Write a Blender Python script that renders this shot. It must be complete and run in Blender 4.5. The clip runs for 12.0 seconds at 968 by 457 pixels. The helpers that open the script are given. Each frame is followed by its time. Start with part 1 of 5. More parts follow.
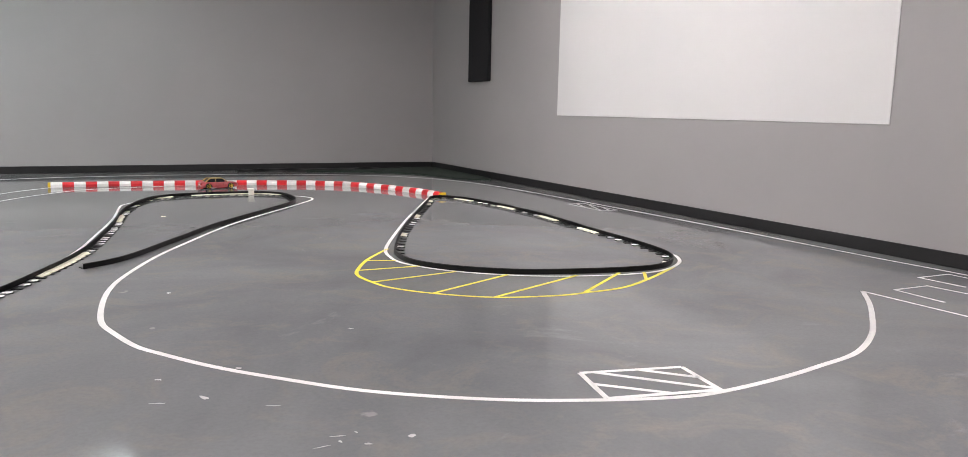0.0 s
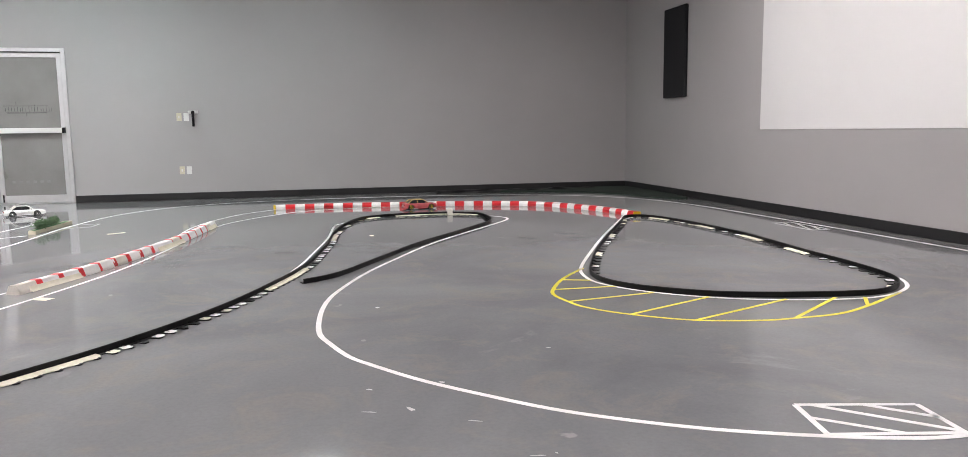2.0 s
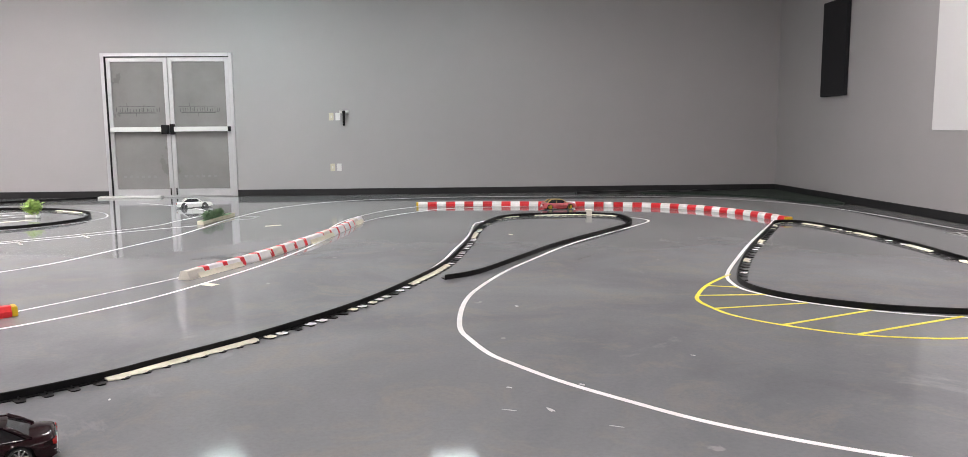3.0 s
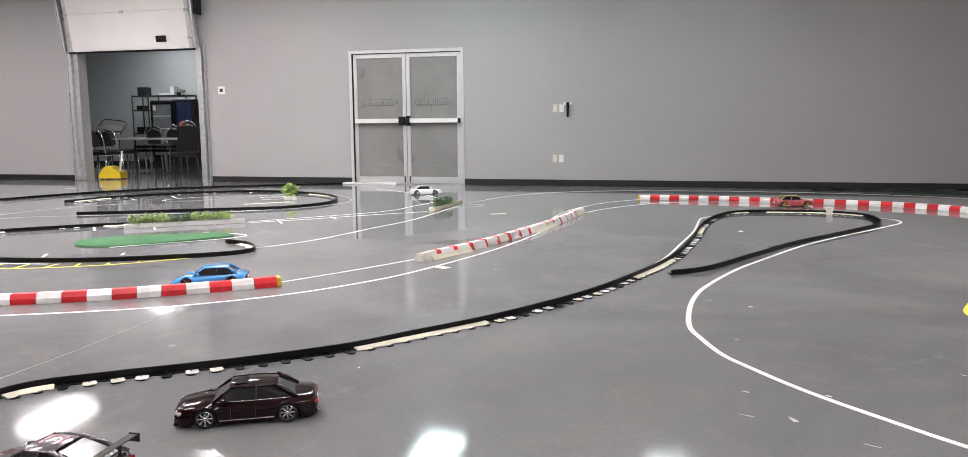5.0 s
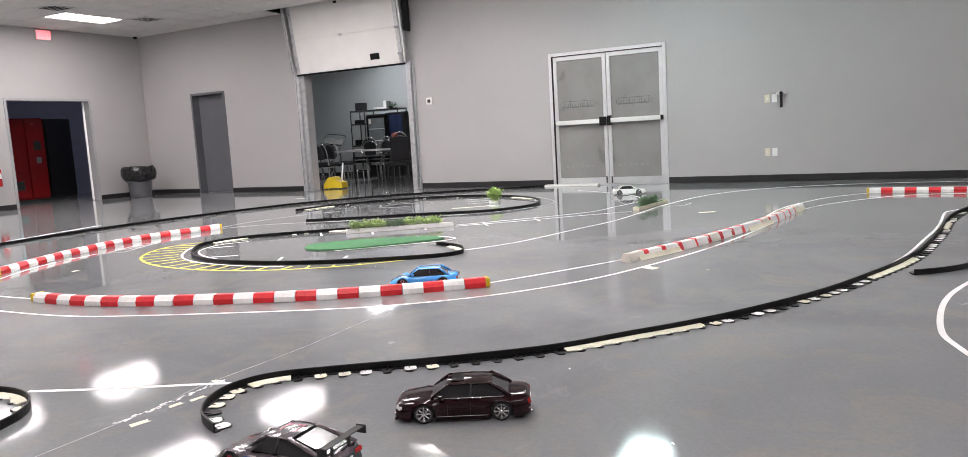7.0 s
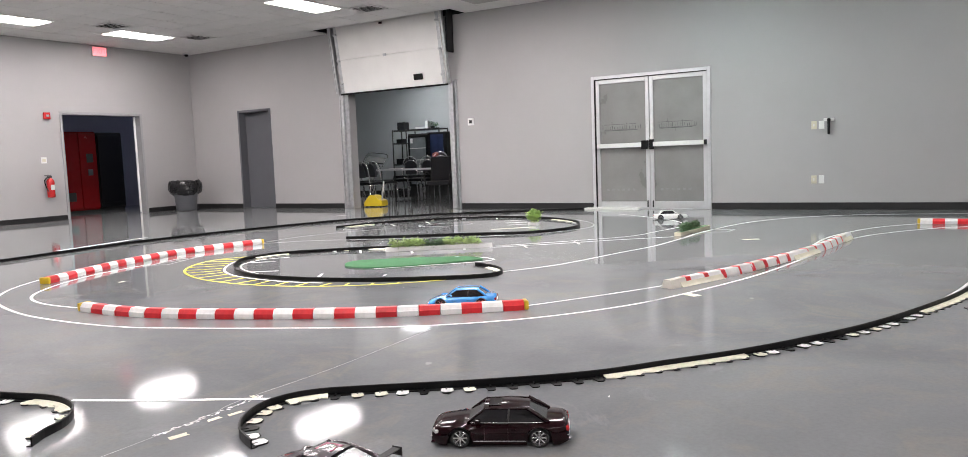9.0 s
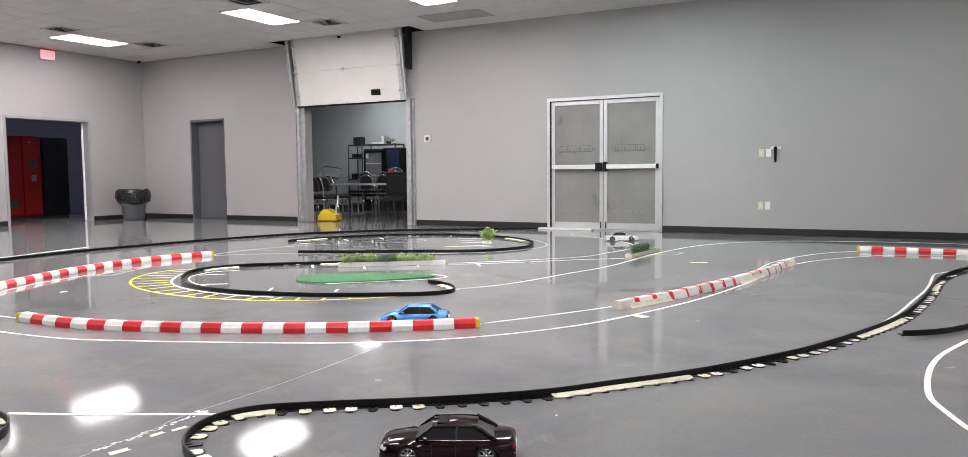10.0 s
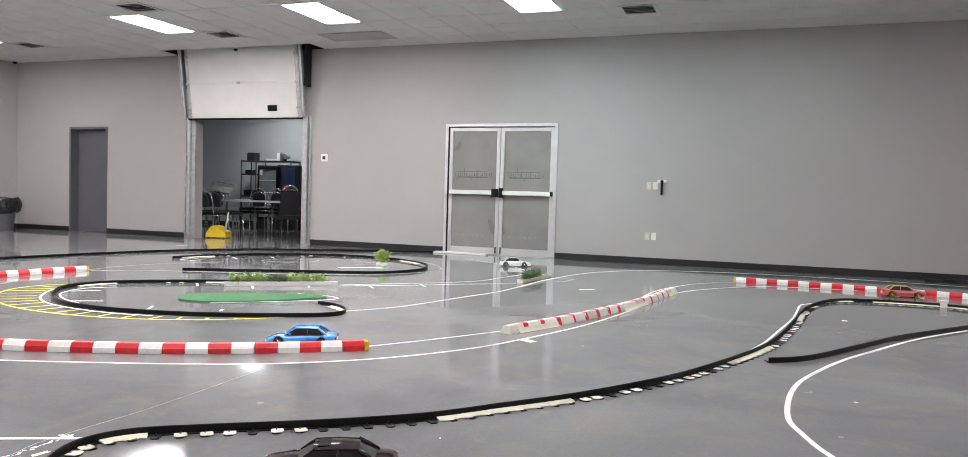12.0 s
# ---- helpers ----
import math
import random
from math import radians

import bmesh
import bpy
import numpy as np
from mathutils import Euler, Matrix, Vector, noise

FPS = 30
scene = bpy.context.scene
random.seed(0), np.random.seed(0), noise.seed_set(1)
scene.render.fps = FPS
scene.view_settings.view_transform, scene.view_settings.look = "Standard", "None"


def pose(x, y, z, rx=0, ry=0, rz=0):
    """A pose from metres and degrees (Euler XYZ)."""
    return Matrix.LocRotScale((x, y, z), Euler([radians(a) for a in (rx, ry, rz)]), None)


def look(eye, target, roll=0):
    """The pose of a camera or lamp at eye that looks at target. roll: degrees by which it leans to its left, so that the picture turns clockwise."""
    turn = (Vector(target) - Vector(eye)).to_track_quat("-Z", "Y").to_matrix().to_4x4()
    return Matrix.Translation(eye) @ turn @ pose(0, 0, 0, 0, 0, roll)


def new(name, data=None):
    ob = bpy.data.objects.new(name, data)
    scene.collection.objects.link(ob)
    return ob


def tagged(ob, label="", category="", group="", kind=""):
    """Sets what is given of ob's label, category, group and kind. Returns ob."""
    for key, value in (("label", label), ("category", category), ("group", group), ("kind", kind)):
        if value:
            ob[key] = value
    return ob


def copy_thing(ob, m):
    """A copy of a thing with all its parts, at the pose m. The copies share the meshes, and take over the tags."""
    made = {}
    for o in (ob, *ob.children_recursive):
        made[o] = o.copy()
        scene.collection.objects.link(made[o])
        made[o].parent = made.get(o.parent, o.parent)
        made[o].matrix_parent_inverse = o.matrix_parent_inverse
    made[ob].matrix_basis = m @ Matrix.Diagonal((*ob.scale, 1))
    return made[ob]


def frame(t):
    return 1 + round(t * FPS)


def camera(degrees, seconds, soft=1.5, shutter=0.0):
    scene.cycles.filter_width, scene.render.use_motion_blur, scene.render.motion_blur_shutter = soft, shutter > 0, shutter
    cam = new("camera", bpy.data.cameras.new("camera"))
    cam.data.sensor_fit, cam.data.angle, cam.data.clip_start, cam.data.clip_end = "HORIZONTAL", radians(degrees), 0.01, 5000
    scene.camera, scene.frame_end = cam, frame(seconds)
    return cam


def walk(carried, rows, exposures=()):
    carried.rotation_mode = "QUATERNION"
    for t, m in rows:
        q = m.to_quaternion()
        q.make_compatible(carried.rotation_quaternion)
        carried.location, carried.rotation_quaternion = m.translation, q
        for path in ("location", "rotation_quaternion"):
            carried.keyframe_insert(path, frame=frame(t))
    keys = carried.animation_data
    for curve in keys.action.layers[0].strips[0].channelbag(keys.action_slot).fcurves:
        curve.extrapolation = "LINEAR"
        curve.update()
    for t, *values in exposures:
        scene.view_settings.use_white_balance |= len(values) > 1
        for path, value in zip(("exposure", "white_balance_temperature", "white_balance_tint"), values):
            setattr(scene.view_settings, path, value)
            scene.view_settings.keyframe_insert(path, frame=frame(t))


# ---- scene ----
cam = camera(64.4, 12.0, 0.8)
PATH = [
    (0, (0.317, 0.354, 0.979), (1.209, 2.118, 0.676), 1.2),
    (0.5, (0.309, 0.362, 0.98), (1.121, 2.168, 0.699), 0.6),
    (1, (0.308, 0.359, 0.978), (0.996, 2.218, 0.714), -0.2),
    (1.5, (0.305, 0.373, 0.972), (0.875, 2.273, 0.714), -0.5),
    (2, (0.295, 0.387, 0.972), (0.726, 2.323, 0.718), -0.7),
    (2.5, (0.282, 0.403, 0.97), (0.525, 2.373, 0.72), -0.8),
    (4.5, (0.209, 0.422, 0.96), (-0.087, 2.383, 0.701), 0.4),
    (5, (0.191, 0.422, 0.958), (-0.276, 2.348, 0.692), -0.4),
    (5.5, (0.178, 0.468, 0.944), (-0.501, 2.33, 0.674), -1.5),
    (6, (0.149, 0.467, 0.941), (-0.687, 2.265, 0.673), -2.4),
    (6.5, (0.136, 0.468, 0.938), (-0.788, 2.221, 0.676), -2.9),
    (7, (0.136, 0.471, 0.935), (-0.814, 2.214, 0.692), -3.3),
    (7.5, (0.13, 0.467, 0.938), (-0.842, 2.2, 0.713), -3.6),
    (9.5, (0.114, 0.485, 0.941), (-0.927, 2.185, 0.775), -1.8),
    (10, (0.135, 0.458, 0.948), (-0.799, 2.221, 0.805), -0.5),
    (10.5, (0.167, 0.43, 0.955), (-0.657, 2.249, 0.842), 0.3),
    (11, (0.182, 0.421, 0.952), (-0.546, 2.281, 0.861), 1.2),
    (11.5, (0.181, 0.428, 0.951), (-0.53, 2.296, 0.867), 1.5),
    (12, (0.178, 0.434, 0.954), (-0.515, 2.309, 0.874), 1.7),
]
BALANCE = [(0, 0.0, 6600, 12.5), (2.5, 0.0, 6600, 13.5), (5, 0.0, 6600, 13.5), (7.5, 0.0, 6550, 12), (12, 0.0, 6550, 11)]
walk(cam, [(t, look(eye, target, roll)) for t, eye, target, roll in PATH], BALANCE)

# ---- light ----
world = bpy.data.worlds.new("world")
scene.world = world
world.use_nodes = True
world.node_tree.nodes["Background"].inputs[0].default_value = (0.35, 0.38, 0.42, 1)
world.node_tree.nodes["Background"].inputs[1].default_value = 0.02
LAMP = 32.5          # radiance of the troffer diffusers
STORE_LAMP = 29.0

# ---- plan ----
WALL_A, WALL_B, WALL_C, WALL_D = 12.48, 5.43, -15.03, -3.2
CEIL = 3.54
THICK = 0.19


# ---- materials ----
def shader(name):
    m = bpy.data.materials.new(name)
    m.use_nodes = True
    return m, m.node_tree, m.node_tree.nodes["Principled BSDF"]


def node(tree, kind, **values):
    n = tree.nodes.new(kind)
    for key, value in values.items():
        n.inputs[key.replace("_", " ")].default_value = value
    return n


def mat(name, base, rough=0.5, metal=0.0, var=0.12, scale=6.0, bump=0.0, fine=120.0, rough_var=0.08, coat=0.0, tint=0.0, coords="Object"):
    """A worn surface: colour that drifts at two scales, uneven gloss, fine relief."""
    m, tree, bsdf = shader(name)
    link = tree.links.new
    where = tree.nodes.new("ShaderNodeTexCoord")
    big = node(tree, "ShaderNodeTexNoise", Scale=scale, Detail=4.0, Roughness=0.6)
    small = node(tree, "ShaderNodeTexNoise", Scale=fine, Detail=3.0, Roughness=0.6)
    link(where.outputs[coords], big.inputs["Vector"])
    link(where.outputs[coords], small.inputs["Vector"])
    add = node(tree, "ShaderNodeMath")
    add.operation = "ADD"
    link(big.outputs["Fac"], add.inputs[0])
    half = node(tree, "ShaderNodeMath")
    half.operation = "MULTIPLY"
    half.inputs[1].default_value = 0.4
    link(small.outputs["Fac"], half.inputs[0])
    link(half.outputs[0], add.inputs[1])
    ramp = node(tree, "ShaderNodeMapRange")
    ramp.inputs["From Min"].default_value, ramp.inputs["From Max"].default_value = 0.45, 0.95
    ramp.inputs["To Min"].default_value, ramp.inputs["To Max"].default_value = 1 - var, 1 + var
    link(add.outputs[0], ramp.inputs["Value"])
    value = ramp.outputs[0]
    if tint:
        info = tree.nodes.new("ShaderNodeObjectInfo")
        each = node(tree, "ShaderNodeMapRange")
        each.inputs["To Min"].default_value, each.inputs["To Max"].default_value = 1 - tint, 1 + tint
        link(info.outputs["Random"], each.inputs["Value"])
        times = node(tree, "ShaderNodeMath")
        times.operation = "MULTIPLY"
        link(value, times.inputs[0])
        link(each.outputs[0], times.inputs[1])
        value = times.outputs[0]
    mix = node(tree, "ShaderNodeVectorMath")
    mix.operation = "SCALE"
    mix.inputs[0].default_value = base
    link(value, mix.inputs["Scale"])
    link(mix.outputs[0], bsdf.inputs["Base Color"])
    gloss = node(tree, "ShaderNodeMapRange")
    gloss.inputs["To Min"].default_value, gloss.inputs["To Max"].default_value = max(0.02, rough - rough_var), min(1, rough + rough_var)
    link(big.outputs["Fac"], gloss.inputs["Value"])
    link(gloss.outputs[0], bsdf.inputs["Roughness"])
    bsdf.inputs["Metallic"].default_value = metal
    bsdf.inputs["Coat Weight"].default_value = coat
    bsdf.inputs["Coat Roughness"].default_value = 0.04
    if bump:
        b = node(tree, "ShaderNodeBump", Strength=bump, Distance=0.002)
        link(small.outputs["Fac"], b.inputs["Height"])
        link(b.outputs[0], bsdf.inputs["Normal"])
    return m


def glow(name, color, strength):
    m, tree, bsdf = shader(name)
    bsdf.inputs["Base Color"].default_value = (0.8, 0.8, 0.8, 1)
    bsdf.inputs["Emission Color"].default_value = (*color, 1)
    bsdf.inputs["Emission Strength"].default_value = strength
    return m


def concrete():
    """Polished grey slab: cloudy patches, warm stains, pale chips and scuffs, a sealed gloss."""
    m, tree, bsdf = shader("polished_concrete")
    link = tree.links.new
    where = tree.nodes.new("ShaderNodeTexCoord").outputs["Object"]

    def cloud(scale, detail=5.0, rough=0.6, distort=0.0):
        n = node(tree, "ShaderNodeTexNoise", Scale=scale, Detail=detail, Roughness=rough, Distortion=distort)
        link(where, n.inputs["Vector"])
        return n.outputs["Fac"]

    def span(value, a, b, c, d):
        n = node(tree, "ShaderNodeMapRange")
        for key, v in zip(("From Min", "From Max", "To Min", "To Max"), (a, b, c, d)):
            n.inputs[key].default_value = v
        link(value, n.inputs["Value"])
        return n.outputs[0]

    def blend(fac, a, b):
        n = tree.nodes.new("ShaderNodeMix")
        n.data_type = "RGBA"
        link(fac, n.inputs[0])
        for slot, v in ((6, a), (7, b)):
            if isinstance(v, tuple):
                n.inputs[slot].default_value = (*v, 1)
            else:
                link(v, n.inputs[slot])
        return n.outputs[2]

    base = blend(span(cloud(0.55, 6, 0.62, 0.6), 0.35, 0.65, 0, 1), (0.176, 0.184, 0.193), (0.256, 0.265, 0.272))
    base = blend(span(cloud(2.6, 7, 0.7, 1.0), 0.50, 0.74, 0, 0.75), base, (0.285, 0.265, 0.232))
    base = blend(span(cloud(55, 3, 0.7), 0.40, 0.75, 0, 0.22), base, (0.12, 0.12, 0.125))
    chips = node(tree, "ShaderNodeTexVoronoi", Scale=2.3, Randomness=1.0)
    warp = node(tree, "ShaderNodeTexNoise", Scale=9.0, Detail=3.0)
    link(where, warp.inputs["Vector"])
    mixed = node(tree, "ShaderNodeVectorMath")
    mixed.operation = "MULTIPLY_ADD"
    mixed.inputs[1].default_value = (0.16, 0.16, 0.0)
    link(warp.outputs["Color"], mixed.inputs[0])
    link(where, mixed.inputs[2])
    link(mixed.outputs[0], chips.inputs["Vector"])
    base = blend(span(cloud(0.9, 8, 0.75, 2.2), 0.60, 0.70, 0, 0.45), base, (0.33, 0.335, 0.345))
    base = blend(span(chips.outputs["Distance"], 0.034, 0.050, 0.35, 0.0), base, (0.52, 0.51, 0.49))
    link(base, bsdf.inputs["Base Color"])
    broad = span(cloud(1.1, 6, 0.65, 0.8), 0.3, 0.72, 0.0, 0.035)
    grain = span(cloud(130, 3, 0.7, 0.6), 0.38, 0.66, 0.015, 0.075)
    gloss = node(tree, "ShaderNodeMath")
    gloss.operation = "ADD"
    link(broad, gloss.inputs[0])
    link(grain, gloss.inputs[1])
    link(gloss.outputs[0], bsdf.inputs["Roughness"])
    bsdf.inputs["Specular IOR Level"].default_value = 0.20
    b = node(tree, "ShaderNodeBump", Strength=0.022, Distance=0.004)
    link(cloud(40.0, 7, 0.75, 0.3), b.inputs["Height"])
    link(b.outputs[0], bsdf.inputs["Normal"])
    return m


CONCRETE = concrete()
PAINT = mat("grey_wall_paint", (0.402, 0.392, 0.391), 0.55, var=0.045, scale=0.7, bump=0.10, fine=260)
COOL_PAINT = mat("blue_grey_wall_paint", (0.40, 0.42, 0.43), 0.6, var=0.05, scale=0.7, bump=0.08, fine=220)
SIDE_PAINT = mat("slate_blue_wall_paint", (0.25, 0.26, 0.34), 0.6, var=0.05, scale=0.7, bump=0.08, fine=220)
VINYL = mat("black_vinyl_base", (0.012, 0.012, 0.013), 0.5, var=0.25, scale=4, bump=0.05)
TILE = mat("ceiling_tile", (0.70, 0.69, 0.67), 0.9, var=0.06, scale=1.6, bump=0.5, fine=160)
TBAR = mat("ceiling_grid_bar", (0.67, 0.66, 0.64), 0.5, var=0.05)
STAIN = mat("stained_ceiling_panel", (0.42, 0.41, 0.39), 0.9, var=0.1, scale=3)
# near-black colour stands for shade in the ceiling gap, vent slots and head plate
DARK_VOID = mat("black_void", (0.012, 0.012, 0.012), 0.9)
SCREEN = mat("white_screen_paint", (0.775, 0.775, 0.77), 0.6, var=0.02, scale=0.6, bump=0.03)
BLACK_CLOTH = mat("black_fabric", (0.009, 0.009, 0.011), 0.9, var=0.25, scale=10, bump=0.5, fine=400)
BLACK_PLASTIC = mat("black_plastic", (0.006, 0.006, 0.0065), 0.42, var=0.3, scale=9, bump=0.06, fine=90)
BLACK_PLASTIC.node_tree.nodes["Principled BSDF"].inputs["Specular IOR Level"].default_value = 0.22
BLACK_GLOSS = mat("black_gloss", (0.010, 0.010, 0.011), 0.18, var=0.2)
RUBBER = mat("tyre_rubber", (0.016, 0.016, 0.017), 0.7, var=0.2, bump=0.1)
WHITE_TAPE = mat("white_floor_tape", (0.88, 0.88, 0.87), 0.5, var=0.10, scale=5, bump=0.1)
DIM_TAPE = mat("worn_white_tape", (0.50, 0.50, 0.50), 0.5, var=0.25, scale=5, bump=0.1)
JOINT_FILL = mat("pale_joint_filler", (0.42, 0.42, 0.42), 0.7, var=0.35, scale=14)
YELLOW_TAPE = mat("yellow_floor_tape", (0.84, 0.75, 0.04), 0.5, var=0.12, scale=5, bump=0.1)
CREAM_TAPE = mat("cream_masking_tape", (0.82, 0.79, 0.64), 0.65, var=0.10, scale=18, bump=0.4, fine=60, tint=0.08)
RED_PAINT = mat("red_kerb_paint", (0.66, 0.020, 0.028), 0.42, var=0.14, scale=14, bump=0.15, fine=60, tint=0.10)
WHITE_PAINT = mat("white_kerb_paint", (0.87, 0.86, 0.85), 0.42, var=0.08, scale=14, bump=0.15, fine=60, tint=0.05)
YELLOW_PAINT = mat("yellow_kerb_paint", (0.70, 0.47, 0.02), 0.45, var=0.12, scale=14)
CREAM_FOAM = mat("cream_foam", (0.70, 0.67, 0.60), 0.7, var=0.10, scale=12, bump=0.3, fine=70, tint=0.06)
ALUMINIUM = mat("silver_anodised_aluminium", (0.66, 0.66, 0.67), 0.35, metal=0.55, var=0.06)
GALVANISED = mat("galvanised_steel", (0.52, 0.53, 0.54), 0.42, metal=0.75, var=0.18, scale=14)
CHROME = mat("chrome", (0.80, 0.80, 0.81), 0.16, metal=0.8, var=0.05)
STEEL_GREY = mat("dark_grey_steel_paint", (0.115, 0.118, 0.130), 0.42, var=0.07, scale=2)
PALE_STEEL = mat("pale_grey_steel_paint", (0.34, 0.34, 0.345), 0.4, var=0.06, scale=2)
DOOR_WHITE = mat("white_garage_panel", (0.74, 0.73, 0.71), 0.5, var=0.05, scale=2, bump=0.15, fine=200)
FROST = mat("frosted_glass_film", (0.235, 0.230, 0.225), 0.30, var=0.16, scale=1.6, rough_var=0.10)
INK = mat("worn_dark_lettering", (0.10, 0.10, 0.10), 0.6, var=0.3, scale=20)
PALE_INK = mat("pale_dotted_lettering", (0.27, 0.27, 0.265), 0.5)
GREEN_TURF = mat("green_turf", (0.055, 0.195, 0.080), 0.85, var=0.18, scale=6, bump=0.8, fine=500)
DARK_TURF = mat("dark_green_turf", (0.014, 0.026, 0.018), 0.95, var=0.35, scale=5, bump=0.8, fine=400)
LEAF = mat("bright_green_leaf", (0.36, 0.50, 0.15), 0.55, var=0.35, scale=22, fine=60, tint=0.2)
DARK_LEAF = mat("dark_green_leaf", (0.075, 0.15, 0.06), 0.55, var=0.35, scale=22, fine=60)
STEM = mat("brown_stem", (0.10, 0.065, 0.03), 0.8)
PLANTER = mat("white_planter", (0.82, 0.81, 0.79), 0.5, var=0.08, scale=10)
WOOD = mat("pale_planter_wood", (0.60, 0.56, 0.42), 0.65, var=0.15, scale=10, bump=0.2)
PLATE = mat("white_switch_plate", (0.78, 0.78, 0.76), 0.35, var=0.03)
IVORY = mat("ivory_switch_plate", (0.66, 0.62, 0.48), 0.35, var=0.03)
RED_GLOSS = mat("red_gloss_paint", (0.52, 0.018, 0.020), 0.25, var=0.08)
VEND_RED = mat("red_vending_panel", (0.20, 0.006, 0.008), 0.25, var=0.15, scale=2)
BIN_GREY = mat("grey_bin_plastic", (0.12, 0.125, 0.135), 0.5, var=0.1)
BAG = mat("black_bin_bag", (0.014, 0.014, 0.015), 0.28, var=0.3, scale=20)
YELLOW_PLASTIC = mat("yellow_plastic", (0.72, 0.52, 0.02), 0.4, var=0.08)
GREY_CLOTH = mat("grey_chair_vinyl", (0.042, 0.044, 0.050), 0.5, var=0.15)
TABLE_TOP = mat("dark_table_laminate", (0.020, 0.019, 0.020), 0.35, var=0.1)
POSTER = mat("blue_cooler_graphic", (0.03, 0.045, 0.11), 0.35, var=0.3, scale=5)
POSTER_RED = mat("red_cooler_graphic", (0.45, 0.08, 0.05), 0.35, var=0.4, scale=14)
TINT_GLASS = mat("smoked_glass", (0.020, 0.020, 0.022), 0.03, var=0.1, rough_var=0.02)
COOLER_GLASS = mat("cooler_glass", (0.22, 0.24, 0.25), 0.10, var=0.25, scale=3, rough_var=0.04)
BURGUNDY = mat("burgundy_car_lacquer", (0.011, 0.0015, 0.003), 0.05, var=0.15, scale=30, rough_var=0.02)
CAR_WHITE = mat("white_car_lacquer", (0.78, 0.78, 0.76), 0.25, var=0.03, coat=0.6)
CAR_BLUE = mat("blue_car_lacquer", (0.05, 0.32, 0.78), 0.25, var=0.06, coat=0.8)
CAR_RED = mat("faded_red_car_lacquer", (0.50, 0.09, 0.10), 0.35, var=0.2, scale=20, coat=0.4)
CAR_TAN = mat("tan_car_lacquer", (0.55, 0.38, 0.12), 0.35, var=0.2, scale=20, coat=0.4)
CAR_BLACK = mat("black_car_lacquer", (0.022, 0.020, 0.024), 0.2, var=0.3, scale=30, coat=1.0)
COUPE_GREY = mat("grey_violet_car_lacquer", (0.13, 0.105, 0.12), 0.16, metal=0.5, var=0.5, scale=26, coat=1.0)
BURGUNDY.node_tree.nodes["Principled BSDF"].inputs["Specular IOR Level"].default_value = 0.36
GLARE_GLASS = mat("pale_glare_glass", (0.62, 0.62, 0.63), 0.08, metal=0.9, var=0.06)
PINK_DECAL = mat("pink_decal", (0.20, 0.045, 0.075), 0.15, var=0.6, scale=60)
BLUE_DECAL = mat("blue_decal", (0.03, 0.06, 0.22), 0.25, var=0.4, scale=40, coat=1.0)
LAMP_LENS = mat("clear_lamp_lens", (0.60, 0.60, 0.60), 0.08, var=0.1)
TAIL_LENS = mat("red_lamp_lens", (0.34, 0.015, 0.015), 0.12, var=0.1)
RIM_RED = mat("red_rim", (0.62, 0.02, 0.04), 0.3, var=0.1)
CHASSIS = mat("black_chassis", (0.015, 0.015, 0.015), 0.6)
TROFFER = glow("troffer_diffuser", (1.0, 0.945, 0.945), LAMP)
COOL_TROFFER = glow("cool_troffer_diffuser", (0.78, 1.0, 1.0), LAMP)
DIM_TROFFER = glow("dim_troffer_diffuser", (0.86, 1.0, 1.0), LAMP * 0.4)
SIDE_FILL = glow("side_room_fill", (0.85, 0.88, 1.0), 6.0)
STORE_TROFFER = glow("store_diffuser", (0.95, 0.98, 1.0), STORE_LAMP)
EXIT_RED = glow("exit_sign_red", (1.0, 0.10, 0.14), 1.5)
EXIT_PALE = glow("exit_sign_letter_back", (1.0, 0.02, 0.05), 0.9)
UNDERGLOW = glow("violet_led", (0.35, 0.08, 1.0), 9.0)


# ---- mesh tools ----
def part(name, bm, material, parent=None, label="", smooth=False):
    """One mesh object from a bmesh, under a thing or a part."""
    me = bpy.data.meshes.new(name)
    bmesh.ops.recalc_face_normals(bm, faces=bm.faces)
    if smooth:
        for f in bm.faces:
            f.smooth = True
    bm.to_mesh(me)
    bm.free()
    for m in material if isinstance(material, (list, tuple)) else (material,):
        me.materials.append(m)
    ob = new(name, me)
    if parent:
        ob.parent = parent
    if label:
        tagged(ob, label)
    return ob


def shared(name, me, parent, m):
    """A further piece on mesh data that exists already."""
    ob = new(name, me)
    ob.parent = parent
    ob.matrix_basis = m
    return ob


def thing(name, label, category, m=None, group="", kind=""):
    ob = new(name)
    ob.empty_display_size = 0.1
    if m is not None:
        ob.matrix_basis = m
    return tagged(ob, label, category, group, kind)


def box(bm, x0, x1, y0, y1, z0, z1, bevel=0.0, index=0, segments=1):
    made = bmesh.ops.create_cube(bm, size=1)["verts"]
    for v in made:
        v.co = Vector((x0 + (v.co.x + 0.5) * (x1 - x0), y0 + (v.co.y + 0.5) * (y1 - y0), z0 + (v.co.z + 0.5) * (z1 - z0)))
    faces = {f for v in made for f in v.link_faces}
    for f in faces:
        f.material_index = index
    if bevel:
        edges = list({e for v in made for e in v.link_edges})
        bmesh.ops.bevel(bm, geom=edges, offset=bevel, segments=segments, affect="EDGES", profile=0.6)
    return bm


def boxed(*args, **kw):
    return box(bmesh.new(), *args, **kw)


